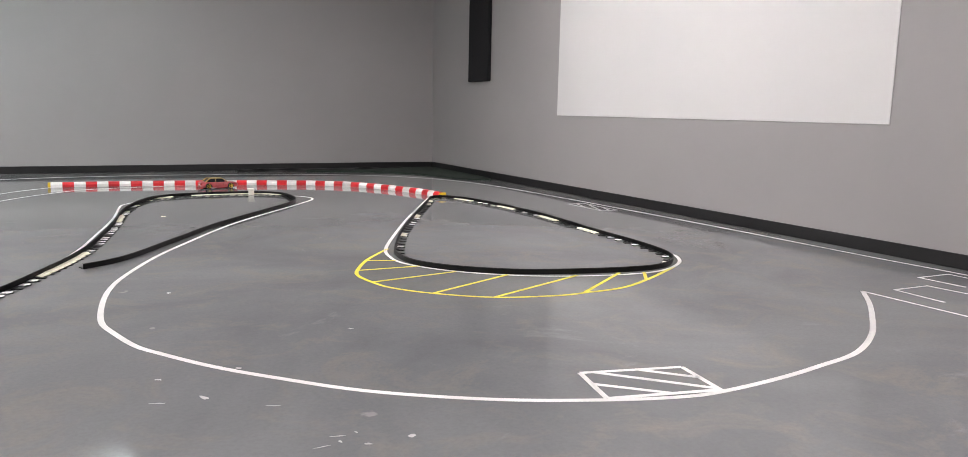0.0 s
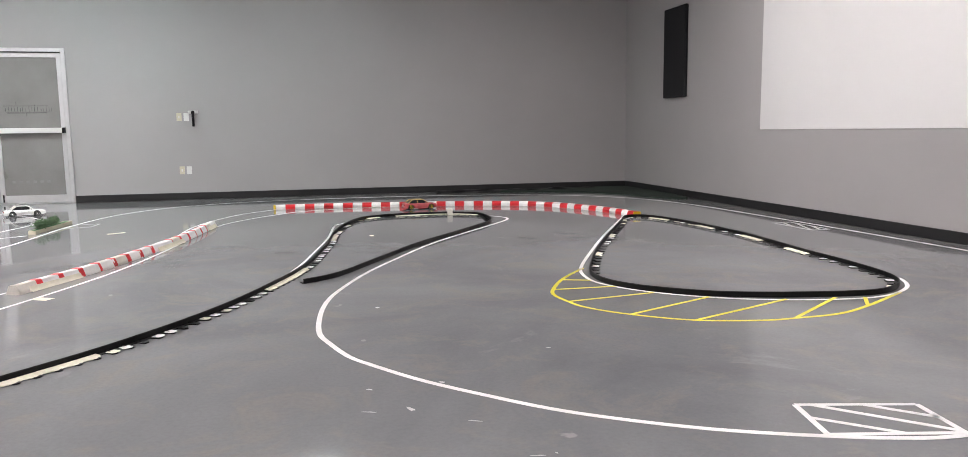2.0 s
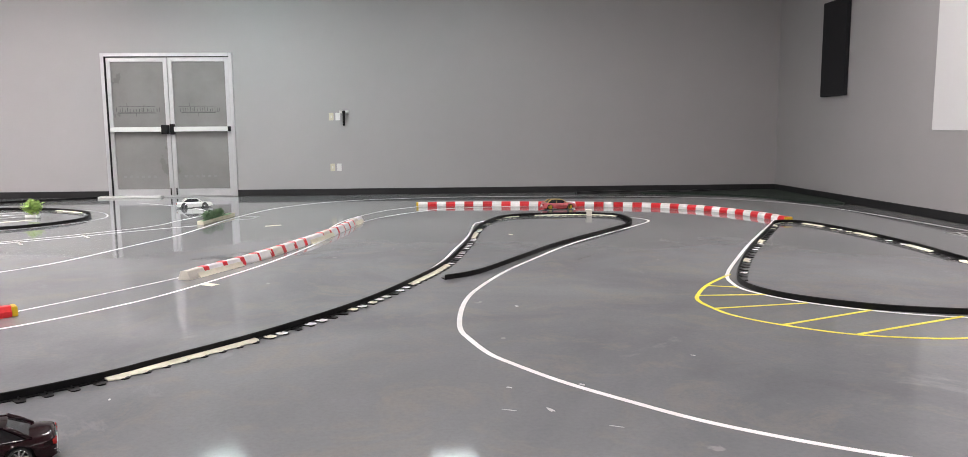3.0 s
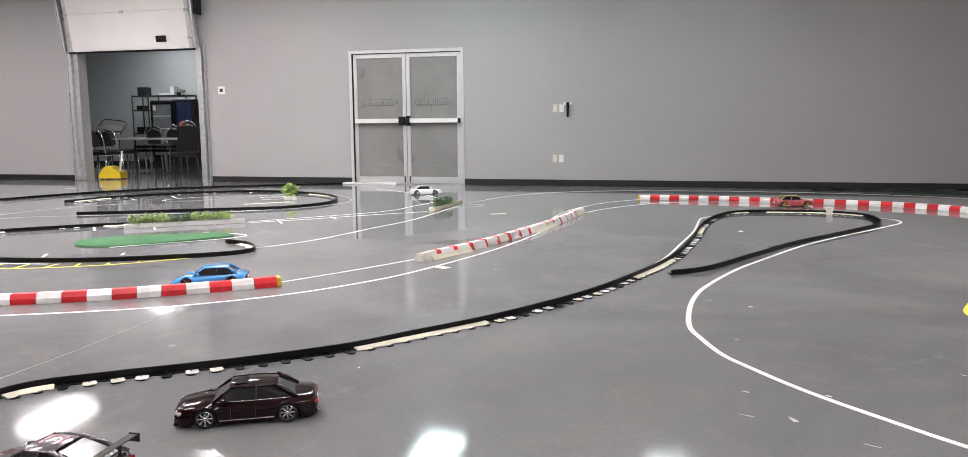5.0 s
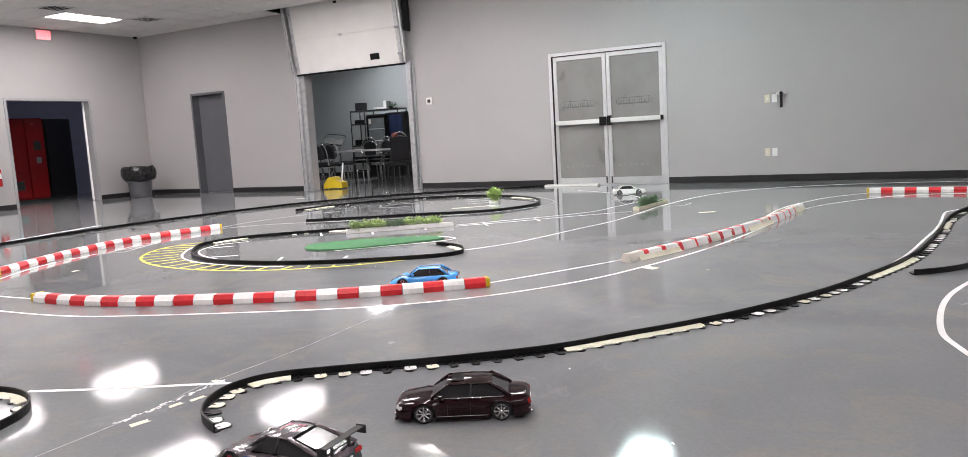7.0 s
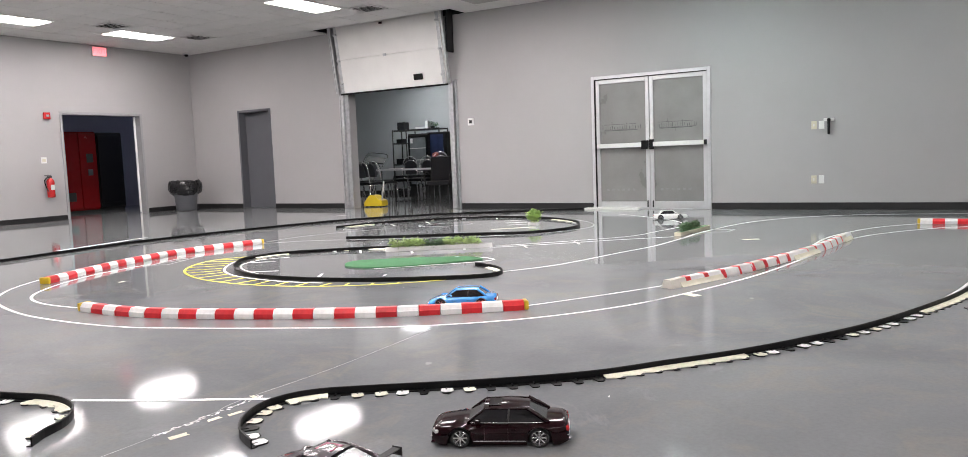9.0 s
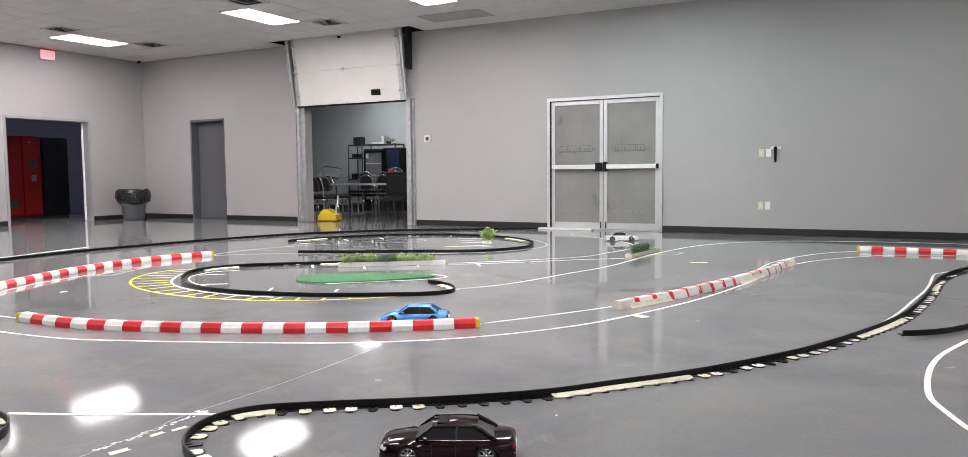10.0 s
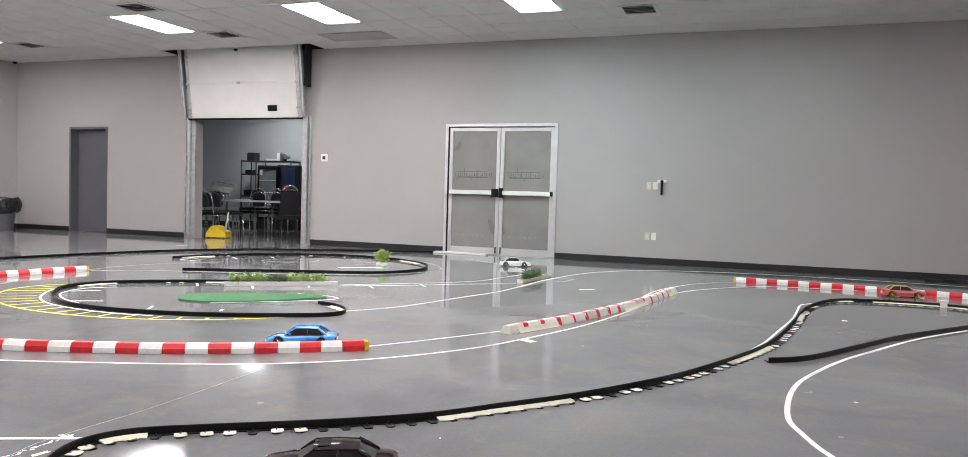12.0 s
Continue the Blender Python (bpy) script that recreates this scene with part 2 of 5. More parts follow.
def lathe(bm, profile, steps=24, m=None, index=0):
    """A solid of revolution round z from (radius, height) pairs."""
    rings = []
    for r, z in profile:
        ring = []
        for k in range(steps):
            a = 2 * math.pi * k / steps
            p = Vector((r * math.cos(a), r * math.sin(a), z))
            ring.append(bm.verts.new(m @ p if m else p))
        rings.append(ring)
    for a, b in zip(rings, rings[1:]):
        for k in range(steps):
            f = bm.faces.new((a[k], a[(k + 1) % steps], b[(k + 1) % steps], b[k]))
            f.material_index, f.smooth = index, True
    for ring in (rings[0], rings[-1]):
        f = bm.faces.new(ring)
        f.material_index = index
    return bm


def tube(bm, path, r, sides=8, closed=False):
    """A round bar along a path."""
    pts = [Vector(p) for p in path]
    rings = []
    n = len(pts)
    for k, p in enumerate(pts):
        a = pts[(k - 1) % n] if closed or k else p
        b = pts[(k + 1) % n] if closed or k < n - 1 else p
        along = (b - a).normalized()
        side = along.cross(Vector((0, 0, 1)))
        side = side.normalized() if side.length > 1e-3 else Vector((1, 0, 0))
        up = side.cross(along).normalized()
        rings.append([bm.verts.new(p + r * (math.cos(t) * side + math.sin(t) * up)) for t in (2 * math.pi * s / sides for s in range(sides))])
    pairs = list(zip(rings, rings[1:])) + ([(rings[-1], rings[0])] if closed else [])
    for a, b in pairs:
        for s in range(sides):
            bm.faces.new((a[s], a[(s + 1) % sides], b[(s + 1) % sides], b[s])).smooth = True
    if not closed:
        bm.faces.new(rings[0]), bm.faces.new(rings[-1])
    return bm


def curve(points, step=0.04, closed=False):
    """Points at an even step along a smooth line through the given ones."""
    p = [Vector((*q[:2], q[2] if len(q) > 2 else 0.0)) for q in points]
    n = len(p)
    dense = []
    for k in range(n if closed else n - 1):
        a, b, c, d = (p[(k + j) % n] if closed else p[min(max(k + j, 0), n - 1)] for j in (-1, 0, 1, 2))
        for s in range(24):
            u = s / 24
            dense.append(0.5 * (2 * b + (c - a) * u + (2 * a - 5 * b + 4 * c - d) * u * u + (3 * b - a - 3 * c + d) * u ** 3))
    dense.append(p[0] if closed else p[-1])
    far = [0.0]
    for a, b in zip(dense, dense[1:]):
        far.append(far[-1] + (b - a).length)
    count = max(2, round(far[-1] / step))
    out, j = [], 0
    for k in range(count + (0 if closed else 1)):
        want = far[-1] * k / count
        while j < len(far) - 2 and far[j + 1] < want:
            j += 1
        u = (want - far[j]) / max(1e-9, far[j + 1] - far[j])
        out.append(dense[j].lerp(dense[j + 1], min(1.0, max(0.0, u))))
    return out


def normals(path, closed=False):
    """The level unit vector to the right of the line at each of its points."""
    out, n = [], len(path)
    for k in range(n):
        a = path[(k - 1) % n] if closed or k else path[k]
        b = path[(k + 1) % n] if closed or k < n - 1 else path[k]
        d = (b - a).normalized()
        out.append(Vector((d.y, -d.x, 0)))
    return out


def sweep(bm, path, profile, closed=False):
    """A profile of (offset to the right, height) carried along a level path."""
    rows = [[bm.verts.new(p + r * o + Vector((0, 0, z))) for o, z in profile] for p, r in zip(path, normals(path, closed))]
    pairs = list(zip(rows, rows[1:])) + ([(rows[-1], rows[0])] if closed else [])
    m = len(profile)
    for a, b in pairs:
        for k in range(m):
            bm.faces.new((a[k], a[(k + 1) % m], b[(k + 1) % m], b[k]))
    if not closed:
        bm.faces.new(rows[0]), bm.faces.new(rows[-1])
    return bm


def slab(bm, outline, z0, z1):
    """An upright prism over a level outline."""
    low = [bm.verts.new((x, y, z0)) for x, y, *_ in outline]
    high = [bm.verts.new((x, y, z1)) for x, y, *_ in outline]
    n = len(outline)
    for k in range(n):
        bm.faces.new((low[k], low[(k + 1) % n], high[(k + 1) % n], high[k]))
    bm.faces.new(low), bm.faces.new(high)
    return bm


# ---- room ----
def structure(name, bm, material, label, category):
    return tagged(part(name, bm, material), label, category, kind="structure")


floor = structure("floor", boxed(-20.0, WALL_B + 0.2, WALL_D - 0.2, 18.4, -0.15, 0.0), CONCRETE, "polished grey concrete floor with scuffs and pale chips", "floor")

DD = (-5.008, -3.045, 2.190)        # double door opening
GD = (-10.255, -7.84)              # garage opening
SD = (-13.52, -12.49, 2.170)       # single door opening
LO = (9.36, 11.09, 2.11)           # opening in the left wall
SLOT = (-10.75, -7.42, 11.98)      # gap in the ceiling over the garage door

bm = bmesh.new()
for x0, x1, z0 in ((WALL_C - 0.15, SD[0], 0), (SD[0], SD[1], SD[2]), (SD[1], GD[0], 0), (GD[0], GD[1], 3.30), (GD[1], DD[0], 0), (DD[0], DD[1], DD[2]), (DD[1], WALL_B + 0.15, 0)):
    box(bm, x0, x1, WALL_A, WALL_A + THICK, z0, CEIL + 0.45)
structure("wall_north", bm, PAINT, "smooth grey painted wall with three door openings", "wall")
structure("wall_east", boxed(WALL_B, WALL_B + 0.15, WALL_D, WALL_A, 0, CEIL + 0.1), PAINT, "smooth grey painted wall behind a white screen", "wall")
bm = bmesh.new()
for y0, y1, z0 in ((WALL_D, LO[0], 0), (LO[0], LO[1], LO[2]), (LO[1], WALL_A, 0)):
    box(bm, WALL_C - 0.15, WALL_C, y0, y1, z0, CEIL + 0.1)
structure("wall_west", bm, PAINT, "smooth grey painted wall with a wide doorway", "wall")
structure("wall_south", boxed(WALL_C - 0.15, WALL_B + 0.15, WALL_D - 0.15, WALL_D, 0, CEIL + 0.1), PAINT, "smooth grey painted wall", "wall")

# ceiling: panels in a grid of 0.61 m, bars 3 mm proud, a gap over the garage door
bm = bmesh.new()
for x0, x1, y0, y1 in ((WALL_C, SLOT[0], WALL_D, WALL_A), (SLOT[0], SLOT[1], WALL_D, SLOT[2]), (SLOT[1], WALL_B, WALL_D, WALL_A)):
    box(bm, x0, x1, y0, y1, CEIL, CEIL + 0.02)
TX, TY, TW = -9.355, 9.47, 0.61
for k in range(-10, 25):
    x = TX + TW * k
    if WALL_C < x < WALL_B - 0.02:
        box(bm, x - 0.012, x + 0.012, WALL_D, SLOT[2] if SLOT[0] < x < SLOT[1] else WALL_A, CEIL - 0.003, CEIL + 0.001, index=1)
for k in range(-22, 6):
    y = TY + TW * k
    if WALL_D < y < WALL_A - 0.02:
        for x0, x1 in ((WALL_C, WALL_B),) if y < SLOT[2] else ((WALL_C, SLOT[0]), (SLOT[1], WALL_B)):
            box(bm, x0, x1, y - 0.012, y + 0.012, CEIL - 0.0036, CEIL + 0.001, index=1)
structure("ceiling", bm, (TILE, TBAR), "suspended ceiling of white mineral tiles in a metal grid", "ceiling")
structure("ceiling_void", boxed(SLOT[0] - 0.1, SLOT[1] + 0.1, SLOT[2] - 0.5, WALL_A, CEIL + 0.45, CEIL + 0.47), DARK_VOID, "dark gap above the garage door", "ceiling")
bm = bmesh.new()
box(bm, SLOT[0] - 0.12, SLOT[0] - 0.1, SLOT[2] - 0.5, WALL_A, CEIL + 0.03, CEIL + 0.44)
box(bm, SLOT[1] + 0.1, SLOT[1] + 0.12, SLOT[2] - 0.5, WALL_A, CEIL + 0.03, CEIL + 0.44)
box(bm, SLOT[0] - 0.1, SLOT[1] + 0.1, SLOT[2] - 0.52, SLOT[2] - 0.5, CEIL + 0.03, CEIL + 0.44)
box(bm, SLOT[0] - 0.1, SLOT[1] + 0.1, WALL_A - 0.012, WALL_A - 0.002, CEIL, CEIL + 0.44)
structure("ceiling_void_side", bm, DARK_VOID, "dark sides of the gap above the garage door", "ceiling")

# cove base
bm = bmesh.new()
for x0, x1 in ((WALL_C, SD[0]), (SD[1], GD[0] - 0.235), (GD[1] + 0.195, DD[0]), (DD[1], WALL_B)):
    box(bm, x0, x1, WALL_A - 0.012, WALL_A - 0.001, 0.001, 0.102, 0.003)
structure("baseboard_north", bm, VINYL, "black vinyl cove base along the wall", "baseboard")
structure("baseboard_east", boxed(WALL_B - 0.012, WALL_B - 0.001, WALL_D, WALL_A - 0.013, 0.001, 0.102, 0.003), VINYL, "black vinyl cove base along the wall", "baseboard")
bm = bmesh.new()
for y0, y1 in ((WALL_D, LO[0] - 0.05), (LO[1] + 0.05, WALL_A - 0.013)):
    box(bm, WALL_C + 0.001, WALL_C + 0.012, y0, y1, 0.001, 0.102, 0.003)
structure("baseboard_west", bm, VINYL, "black vinyl cove base along the wall", "baseboard")

# store room behind the garage opening
SX0, SX1, SY = -14.7, -6.6, 17.7
Y0 = WALL_A + THICK
structure("wall_store_north", boxed(SX0 - 0.1, SX1 + 0.1, SY, SY + 0.1, 0, 3.6), COOL_PAINT, "blue-grey painted back wall of the store room", "wall")
structure("wall_store_west", boxed(SX0 - 0.1, SX0, Y0, SY, 0, 3.6), COOL_PAINT, "blue-grey painted side wall of the store room", "wall")
structure("wall_store_east", boxed(SX1, SX1 + 0.1, Y0, SY, 0, 3.6), COOL_PAINT, "blue-grey painted side wall of the store room", "wall")
structure("ceiling_store", boxed(SX0 - 0.1, SX1 + 0.1, Y0, SY + 0.1, 3.20, 3.30), TILE, "plain pale ceiling of the store room", "ceiling")
structure("baseboard_store", boxed(SX0, SX1, SY - 0.012, SY - 0.001, 0.001, 0.102), VINYL, "black vinyl cove base in the store room", "baseboard")

# side room behind the doorway in the west wall
X0 = WALL_C - 0.15
structure("wall_side_west", boxed(-18.9, -18.8, 7.6, 13.9, 0, 3.0), SIDE_PAINT, "dim blue-grey wall of the side room", "wall")
structure("wall_side_north", boxed(-18.8, X0, 13.8, 13.9, 0, 3.0), SIDE_PAINT, "dim blue-grey wall of the side room", "wall")
structure("wall_side_south", boxed(-18.8, X0, 7.6, 7.7, 0, 3.0), SIDE_PAINT, "dim blue-grey wall of the side room", "wall")
structure("ceiling_side", boxed(-18.9, X0, 7.6, 13.9, 3.0, 3.1), TILE, "plain ceiling of the unlit side room", "ceiling")
structure("wall_side_east", boxed(X0 - 0.001, X0 + 0.05, WALL_A + 0.001, 13.9, 0, 3.0), SIDE_PAINT, "dim blue-grey wall of the side room", "wall")


# ---- ceiling fittings ----

def troffer(x, y, diffuser=TROFFER, z=CEIL, label="lit white ceiling light panel set in the tile grid"):
    lamp = thing("ceiling_light", label, "ceiling light", pose(x, y, z), "ceiling light panels")
    bm = bmesh.new()
    for x0, x1, y0, y1 in ((-0.305, -0.285, -0.61, 0.61), (0.285, 0.305, -0.61, 0.61), (-0.285, 0.285, -0.61, -0.59), (-0.285, 0.285, 0.59, 0.61)):
        box(bm, x0, x1, y0, y1, -0.012, -0.004, 0.002)
    part("frame", bm, TBAR, lamp)
    part("diffuser", boxed(-0.284, 0.284, -0.589, 0.589, -0.009, -0.005), diffuser, lamp)
    return lamp


first = troffer(-9.05, 10.08)
# most panels below y 10 are unseen extras, added to brighten walls and floor
for x, y in ((-13.42, 10.08), (-5.97, 10.08), (-13.42, 7.64), (-9.05, 7.64), (-5.97, 7.64), (-2.87, 7.64), (3.35, 7.64), (-13.42, 5.2), (-9.05, 5.2), (-5.97, 5.2), (3.35, 5.2), (3.35, 0.32), (3.35, -2.12), (-2.87, 5.2), (-2.87, 2.76), (-9.05, 2.76), (-13.42, 2.76), (0.25, 0.32), (-5.97, -0.9), (-10.5, -0.9)):
    copy_thing(first, pose(x, y, CEIL))
troffer(-2.87, 10.08, COOL_TROFFER)
troffer(0.25, 10.08, DIM_TROFFER, label="dim aged ceiling light panel set in the tile grid")
# unseen fill panel, added to lift the side room walls out of black
troffer(-16.4, 12.9, SIDE_FILL, 3.0, "unseen fill panel added to light the side room")
troffer(-11.6, 16.2, STORE_TROFFER, 3.20, "lit ceiling light panel in the store room")


def vent(x, y, wide=0.5, deep=0.5):
    v = thing("ceiling_vent", "white square ceiling air vent with dark slots", "vent", pose(x, y, CEIL), "ceiling air vents")
    part("backing", boxed(-wide / 2 + 0.03, wide / 2 - 0.03, -deep / 2 + 0.03, deep / 2 - 0.03, -0.006, -0.0045), DARK_VOID, v)
    bm = bmesh.new()
    for x0, x1, y0, y1 in ((-wide / 2, -wide / 2 + 0.05, -deep / 2, deep / 2), (wide / 2 - 0.05, wide / 2, -deep / 2, deep / 2), (-wide / 2 + 0.05, wide / 2 - 0.05, -deep / 2, -deep / 2 + 0.05), (-wide / 2 + 0.05, wide / 2 - 0.05, deep / 2 - 0.05, deep / 2)):
        box(bm, x0, x1, y0, y1, -0.016, -0.0045, 0.003)
    part("frame", bm, TBAR, v)
    slat = None
    for k in range(5):
        y = -deep / 2 + 0.09 + k * (deep - 0.18) / 4
        m = pose(0, y, -0.014, 32, 0, 0)
        if slat:
            shared("slat", slat.data, v, m)
        else:
            slat = part("slat", boxed(-wide / 2 + 0.05, wide / 2 - 0.05, -0.018, 0.018, -0.001, 0.001), TBAR, v)
            slat.matrix_basis = m
    return v


v = vent(-1.56, 10.88)
for x, y in ((-8.42, 10.98), (-12.8, 10.98), (-8.43, 9.12), (-12.8, 9.12)):
    copy_thing(v, pose(x, y, CEIL))
tagged(part("ceiling_grille", boxed(-6.85, -5.68, 11.32, 11.90, CEIL - 0.010, CEIL - 0.0045, 0.002), STAIN), "grey perforated return air panel in the ceiling", "vent")

# ---- double glass door ----
door = thing("door_1", "pair of aluminium framed glass doors with push bars and frosted panes, shut", "door", pose(0, WALL_A, 0), kind="structure")
x0, x1, top = DD
bm = bmesh.new()
box(bm, x0, x0 + 0.055, -0.02, 0.13, 0.002, top, 0.004)
box(bm, x1 - 0.055, x1, -0.02, 0.13, 0.002, top, 0.004)
box(bm, x0 + 0.055, x1 - 0.055, -0.02, 0.13, top - 0.055, top, 0.004)
part("door_frame", bm, ALUMINIUM, door)
# black strips stand for the shaded gap along the left jamb and head
bm = boxed(x0 + 0.05, x0 + 0.058, -0.018, 0.10, 0.01, top - 0.06)
box(bm, x0 + 0.058, x1 - 0.056, -0.016, 0.10, top - 0.062, top - 0.054)
part("gap_strip", bm, BLACK_PLASTIC, door, "black strips for the shaded gap at the door leaves")
part("threshold", boxed(x0 + 0.06, x1 - 0.06, -0.01, 0.12, 0.001, 0.014, 0.003), ALUMINIUM, door)
mid = (x0 + x1) / 2
for s, a, b in ((0, x0 + 0.066, mid - 0.004), (1, mid + 0.004, x1 - 0.062)):
    leaf = part("door_leaf", bmesh.new(), ALUMINIUM, door)
    bm = bmesh.new()
    box(bm, a, a + 0.062, 0.012, 0.057, 0.018, top - 0.066, 0.004)
    box(bm, b - 0.062, b, 0.012, 0.057, 0.018, top - 0.066, 0.004)
    box(bm, a + 0.062, b - 0.062, 0.012, 0.057, top - 0.130, top - 0.066, 0.004)
    box(bm, a + 0.062, b - 0.062, 0.012, 0.057, 0.018, 0.125, 0.004)
    box(bm, a + 0.062, b - 0.062, 0.016, 0.053, 1.014, 1.064, 0.004)
    bm.to_mesh(leaf.data)
    bm.free()
    for z0, z1 in ((0.125, 1.014), (1.064, top - 0.130)):
        part("pane", boxed(a + 0.062, b - 0.062, 0.030, 0.040, z0, z1), FROST, leaf, "grey frosted glass pane")
    bar = part("push_bar", boxed(a + 0.015, b - 0.015, -0.062, -0.018, 1.006, 1.078, 0.008, segments=2), PLATE, leaf, "white push bar")
    end = a + 0.005 if s == 0 else b - 0.035
    part("bar_end", boxed(end, end + 0.03, -0.066, 0.012, 1.004, 1.080, 0.004), BLACK_PLASTIC, bar)
    latch = (b - 0.11, b - 0.012) if s == 0 else (a + 0.012, a + 0.07)
    part("latch_box", boxed(latch[0], latch[1], -0.078, 0.012, 0.968 if s == 0 else 0.961, 1.108 if s == 0 else 1.121, 0.010, segments=2), BLACK_PLASTIC, bar, "black latch box")
    bolt = (b - 0.05, b - 0.03) if s == 0 else (a + 0.03, a + 0.05)
    part("flush_bolt", boxed(bolt[0], bolt[1], 0.002, 0.012, 0.03, 0.14, 0.003), CHASSIS, leaf)
    # worn lettering, too faint to read, as bars
    bm = bmesh.new()
    rng = random.Random(5 + s)
    lo, hi = a + 0.10 + 0.03 * s, b - 0.13 - 0.02 * s
    for z, d in ((1.285, 0.010), (1.300, 0.005), (1.385, 0.006)):
        box(bm, lo + rng.uniform(0, 0.05), hi - rng.uniform(0, 0.10), 0.0275, 0.0295, z, z + d)
    for k in range(17):
        u = lo + (hi - lo) * (k + rng.uniform(0.2, 0.8)) / 17
        box(bm, u, u + rng.uniform(0.004, 0.009), 0.0275, 0.0295, 1.31, 1.31 + rng.uniform(0.035, 0.07))
    for u, z0, z1 in ((0.25, 1.39, 1.44), (0.45, 1.24, 1.284), (0.62, 1.39, 1.405)):
        u = lo + (hi - lo) * u
        box(bm, u, u + 0.006, 0.0275, 0.0295, z0, z1)
    part("lettering", bm, INK, leaf, "worn dark lettering on the glass")
    bm = bmesh.new()
    for k in range(6):
        box(bm, a + 0.16 + 0.09 * k, a + 0.205 + 0.09 * k, 0.0275, 0.0295, 0.30, 0.335)
    part("dotted_line", bm, PALE_INK, leaf, "pale row of small marks")
structure("door_backing", boxed(x0 - 0.05, x1 + 0.05, WALL_A + 0.30, WALL_A + 0.36, 0, 2.3), COOL_PAINT, "dark closed porch behind the glass doors", "wall")
tagged(part("floor_board", boxed(-5.11, -4.17, 12.30, 12.44, 0.001, 0.030, 0.004), PLATE), "white flat board lying before the glass doors", "board")

# ---- steel door ----
x0, x1, top = SD
door = thing("door_2", "dark grey painted steel door in a steel frame, shut", "door", pose(0, WALL_A, 0), kind="structure")
bm = bmesh.new()
box(bm, x0, x0 + 0.05, -0.012, 0.22, 0.001, top, 0.003)
box(bm, x1 - 0.05, x1, -0.012, 0.22, 0.001, top, 0.003)
box(bm, x0 + 0.05, x1 - 0.05, -0.012, 0.22, top - 0.05, top, 0.003)
part("door_frame", bm, STEEL_GREY, door)
leaf = part("door_leaf", boxed(x0 + 0.053, x1 - 0.053, 0.170, 0.212, 0.008, top - 0.053, 0.002), STEEL_GREY, door)
bm = lathe(bmesh.new(), ((0.012, 0), (0.012, 0.03), (0.026, 0.035), (0.028, 0.055), (0.015, 0.065)), 14, pose(x1 - 0.12, 0.170, 1.0, 90, 0, 0))
part("knob", bm, GALVANISED, leaf, "steel knob")
bm = bmesh.new()
for z in (0.25, 1.05, 1.85):
    box(bm, x0 + 0.045, x0 + 0.06, 0.160, 0.172, z, z + 0.11, 0.003)
part("hinge", bm, STEEL_GREY, leaf)

# ---- garage door, half raised ----
g0, g1 = GD
gate = thing("garage_door", "white sectional garage door, raised overhead on steel tracks", "garage door", pose(0, WALL_A, 0))
LEAN = 8.0
p0 = part("panel", boxed(g0 - 0.055, g1 + 0.04, -0.045, 0.0, 0.012, 0.657, 0.004), DOOR_WHITE, gate)
p0.matrix_basis = pose(0, -0.09, 2.30, LEAN, 0, 0)
p1 = part("panel", boxed(g0 - 0.055, g1 + 0.04, -0.045, 0.0, 0.659, 1.29, 0.004), DOOR_WHITE, gate)
p1.matrix_basis = pose(0, -0.09, 2.30, LEAN, 0, 0)
p2 = part("panel", boxed(g0 - 0.055, g1 + 0.04, -0.045, 0.0, 1.292, 1.60, 0.004), DOOR_WHITE, gate)
p2.matrix_basis = pose(0, -0.09, 2.30, LEAN, 0, 0)
part("bottom_seal", boxed(g0 - 0.085, g1 + 0.05, -0.052, 0.006, -0.022, 0.012, 0.006), BLACK_PLASTIC, p0, "black rubber bottom seal")
part("latch", boxed(-8.50, -8.30, -0.07, -0.043, 0.130, 0.240, 0.012, segments=2), BLACK_PLASTIC, p0, "black slide latch")
part("handle", boxed(-9.16, -9.08, -0.062, -0.043, 0.635, 0.685, 0.006), GALVANISED, p1)
part("handle", boxed(-9.16, -9.08, -0.062, -0.043, 1.23, 1.27, 0.006), BLACK_PLASTIC, p2)
for x in (g0 - 0.015, g1):
    stile = part("end_stile", boxed(x - 0.035, x + 0.035, -0.050, -0.0455, 0.02, 1.58, 0.002), GALVANISED, gate, "galvanised end stile")
    stile.matrix_basis = pose(0, -0.09, 2.30, LEAN, 0, 0)
    for z in (0.16, 0.62, 1.12, 1.30):
        h = part("hinge", boxed(x - 0.045, x + 0.045, -0.066, -0.050, z, z + 0.055, 0.005), GALVANISED, gate)
        h.matrix_basis = pose(0, -0.09, 2.30, LEAN, 0, 0)
        roller = part("roller", lathe(bmesh.new(), ((0.008, -0.035), (0.016, -0.032), (0.016, 0.032), (0.008, 0.035)), 12, pose(x, -0.072, z + 0.03, 0, 90, 0)), GALVANISED, gate)
        roller.matrix_basis = pose(0, -0.09, 2.30, LEAN, 0, 0)
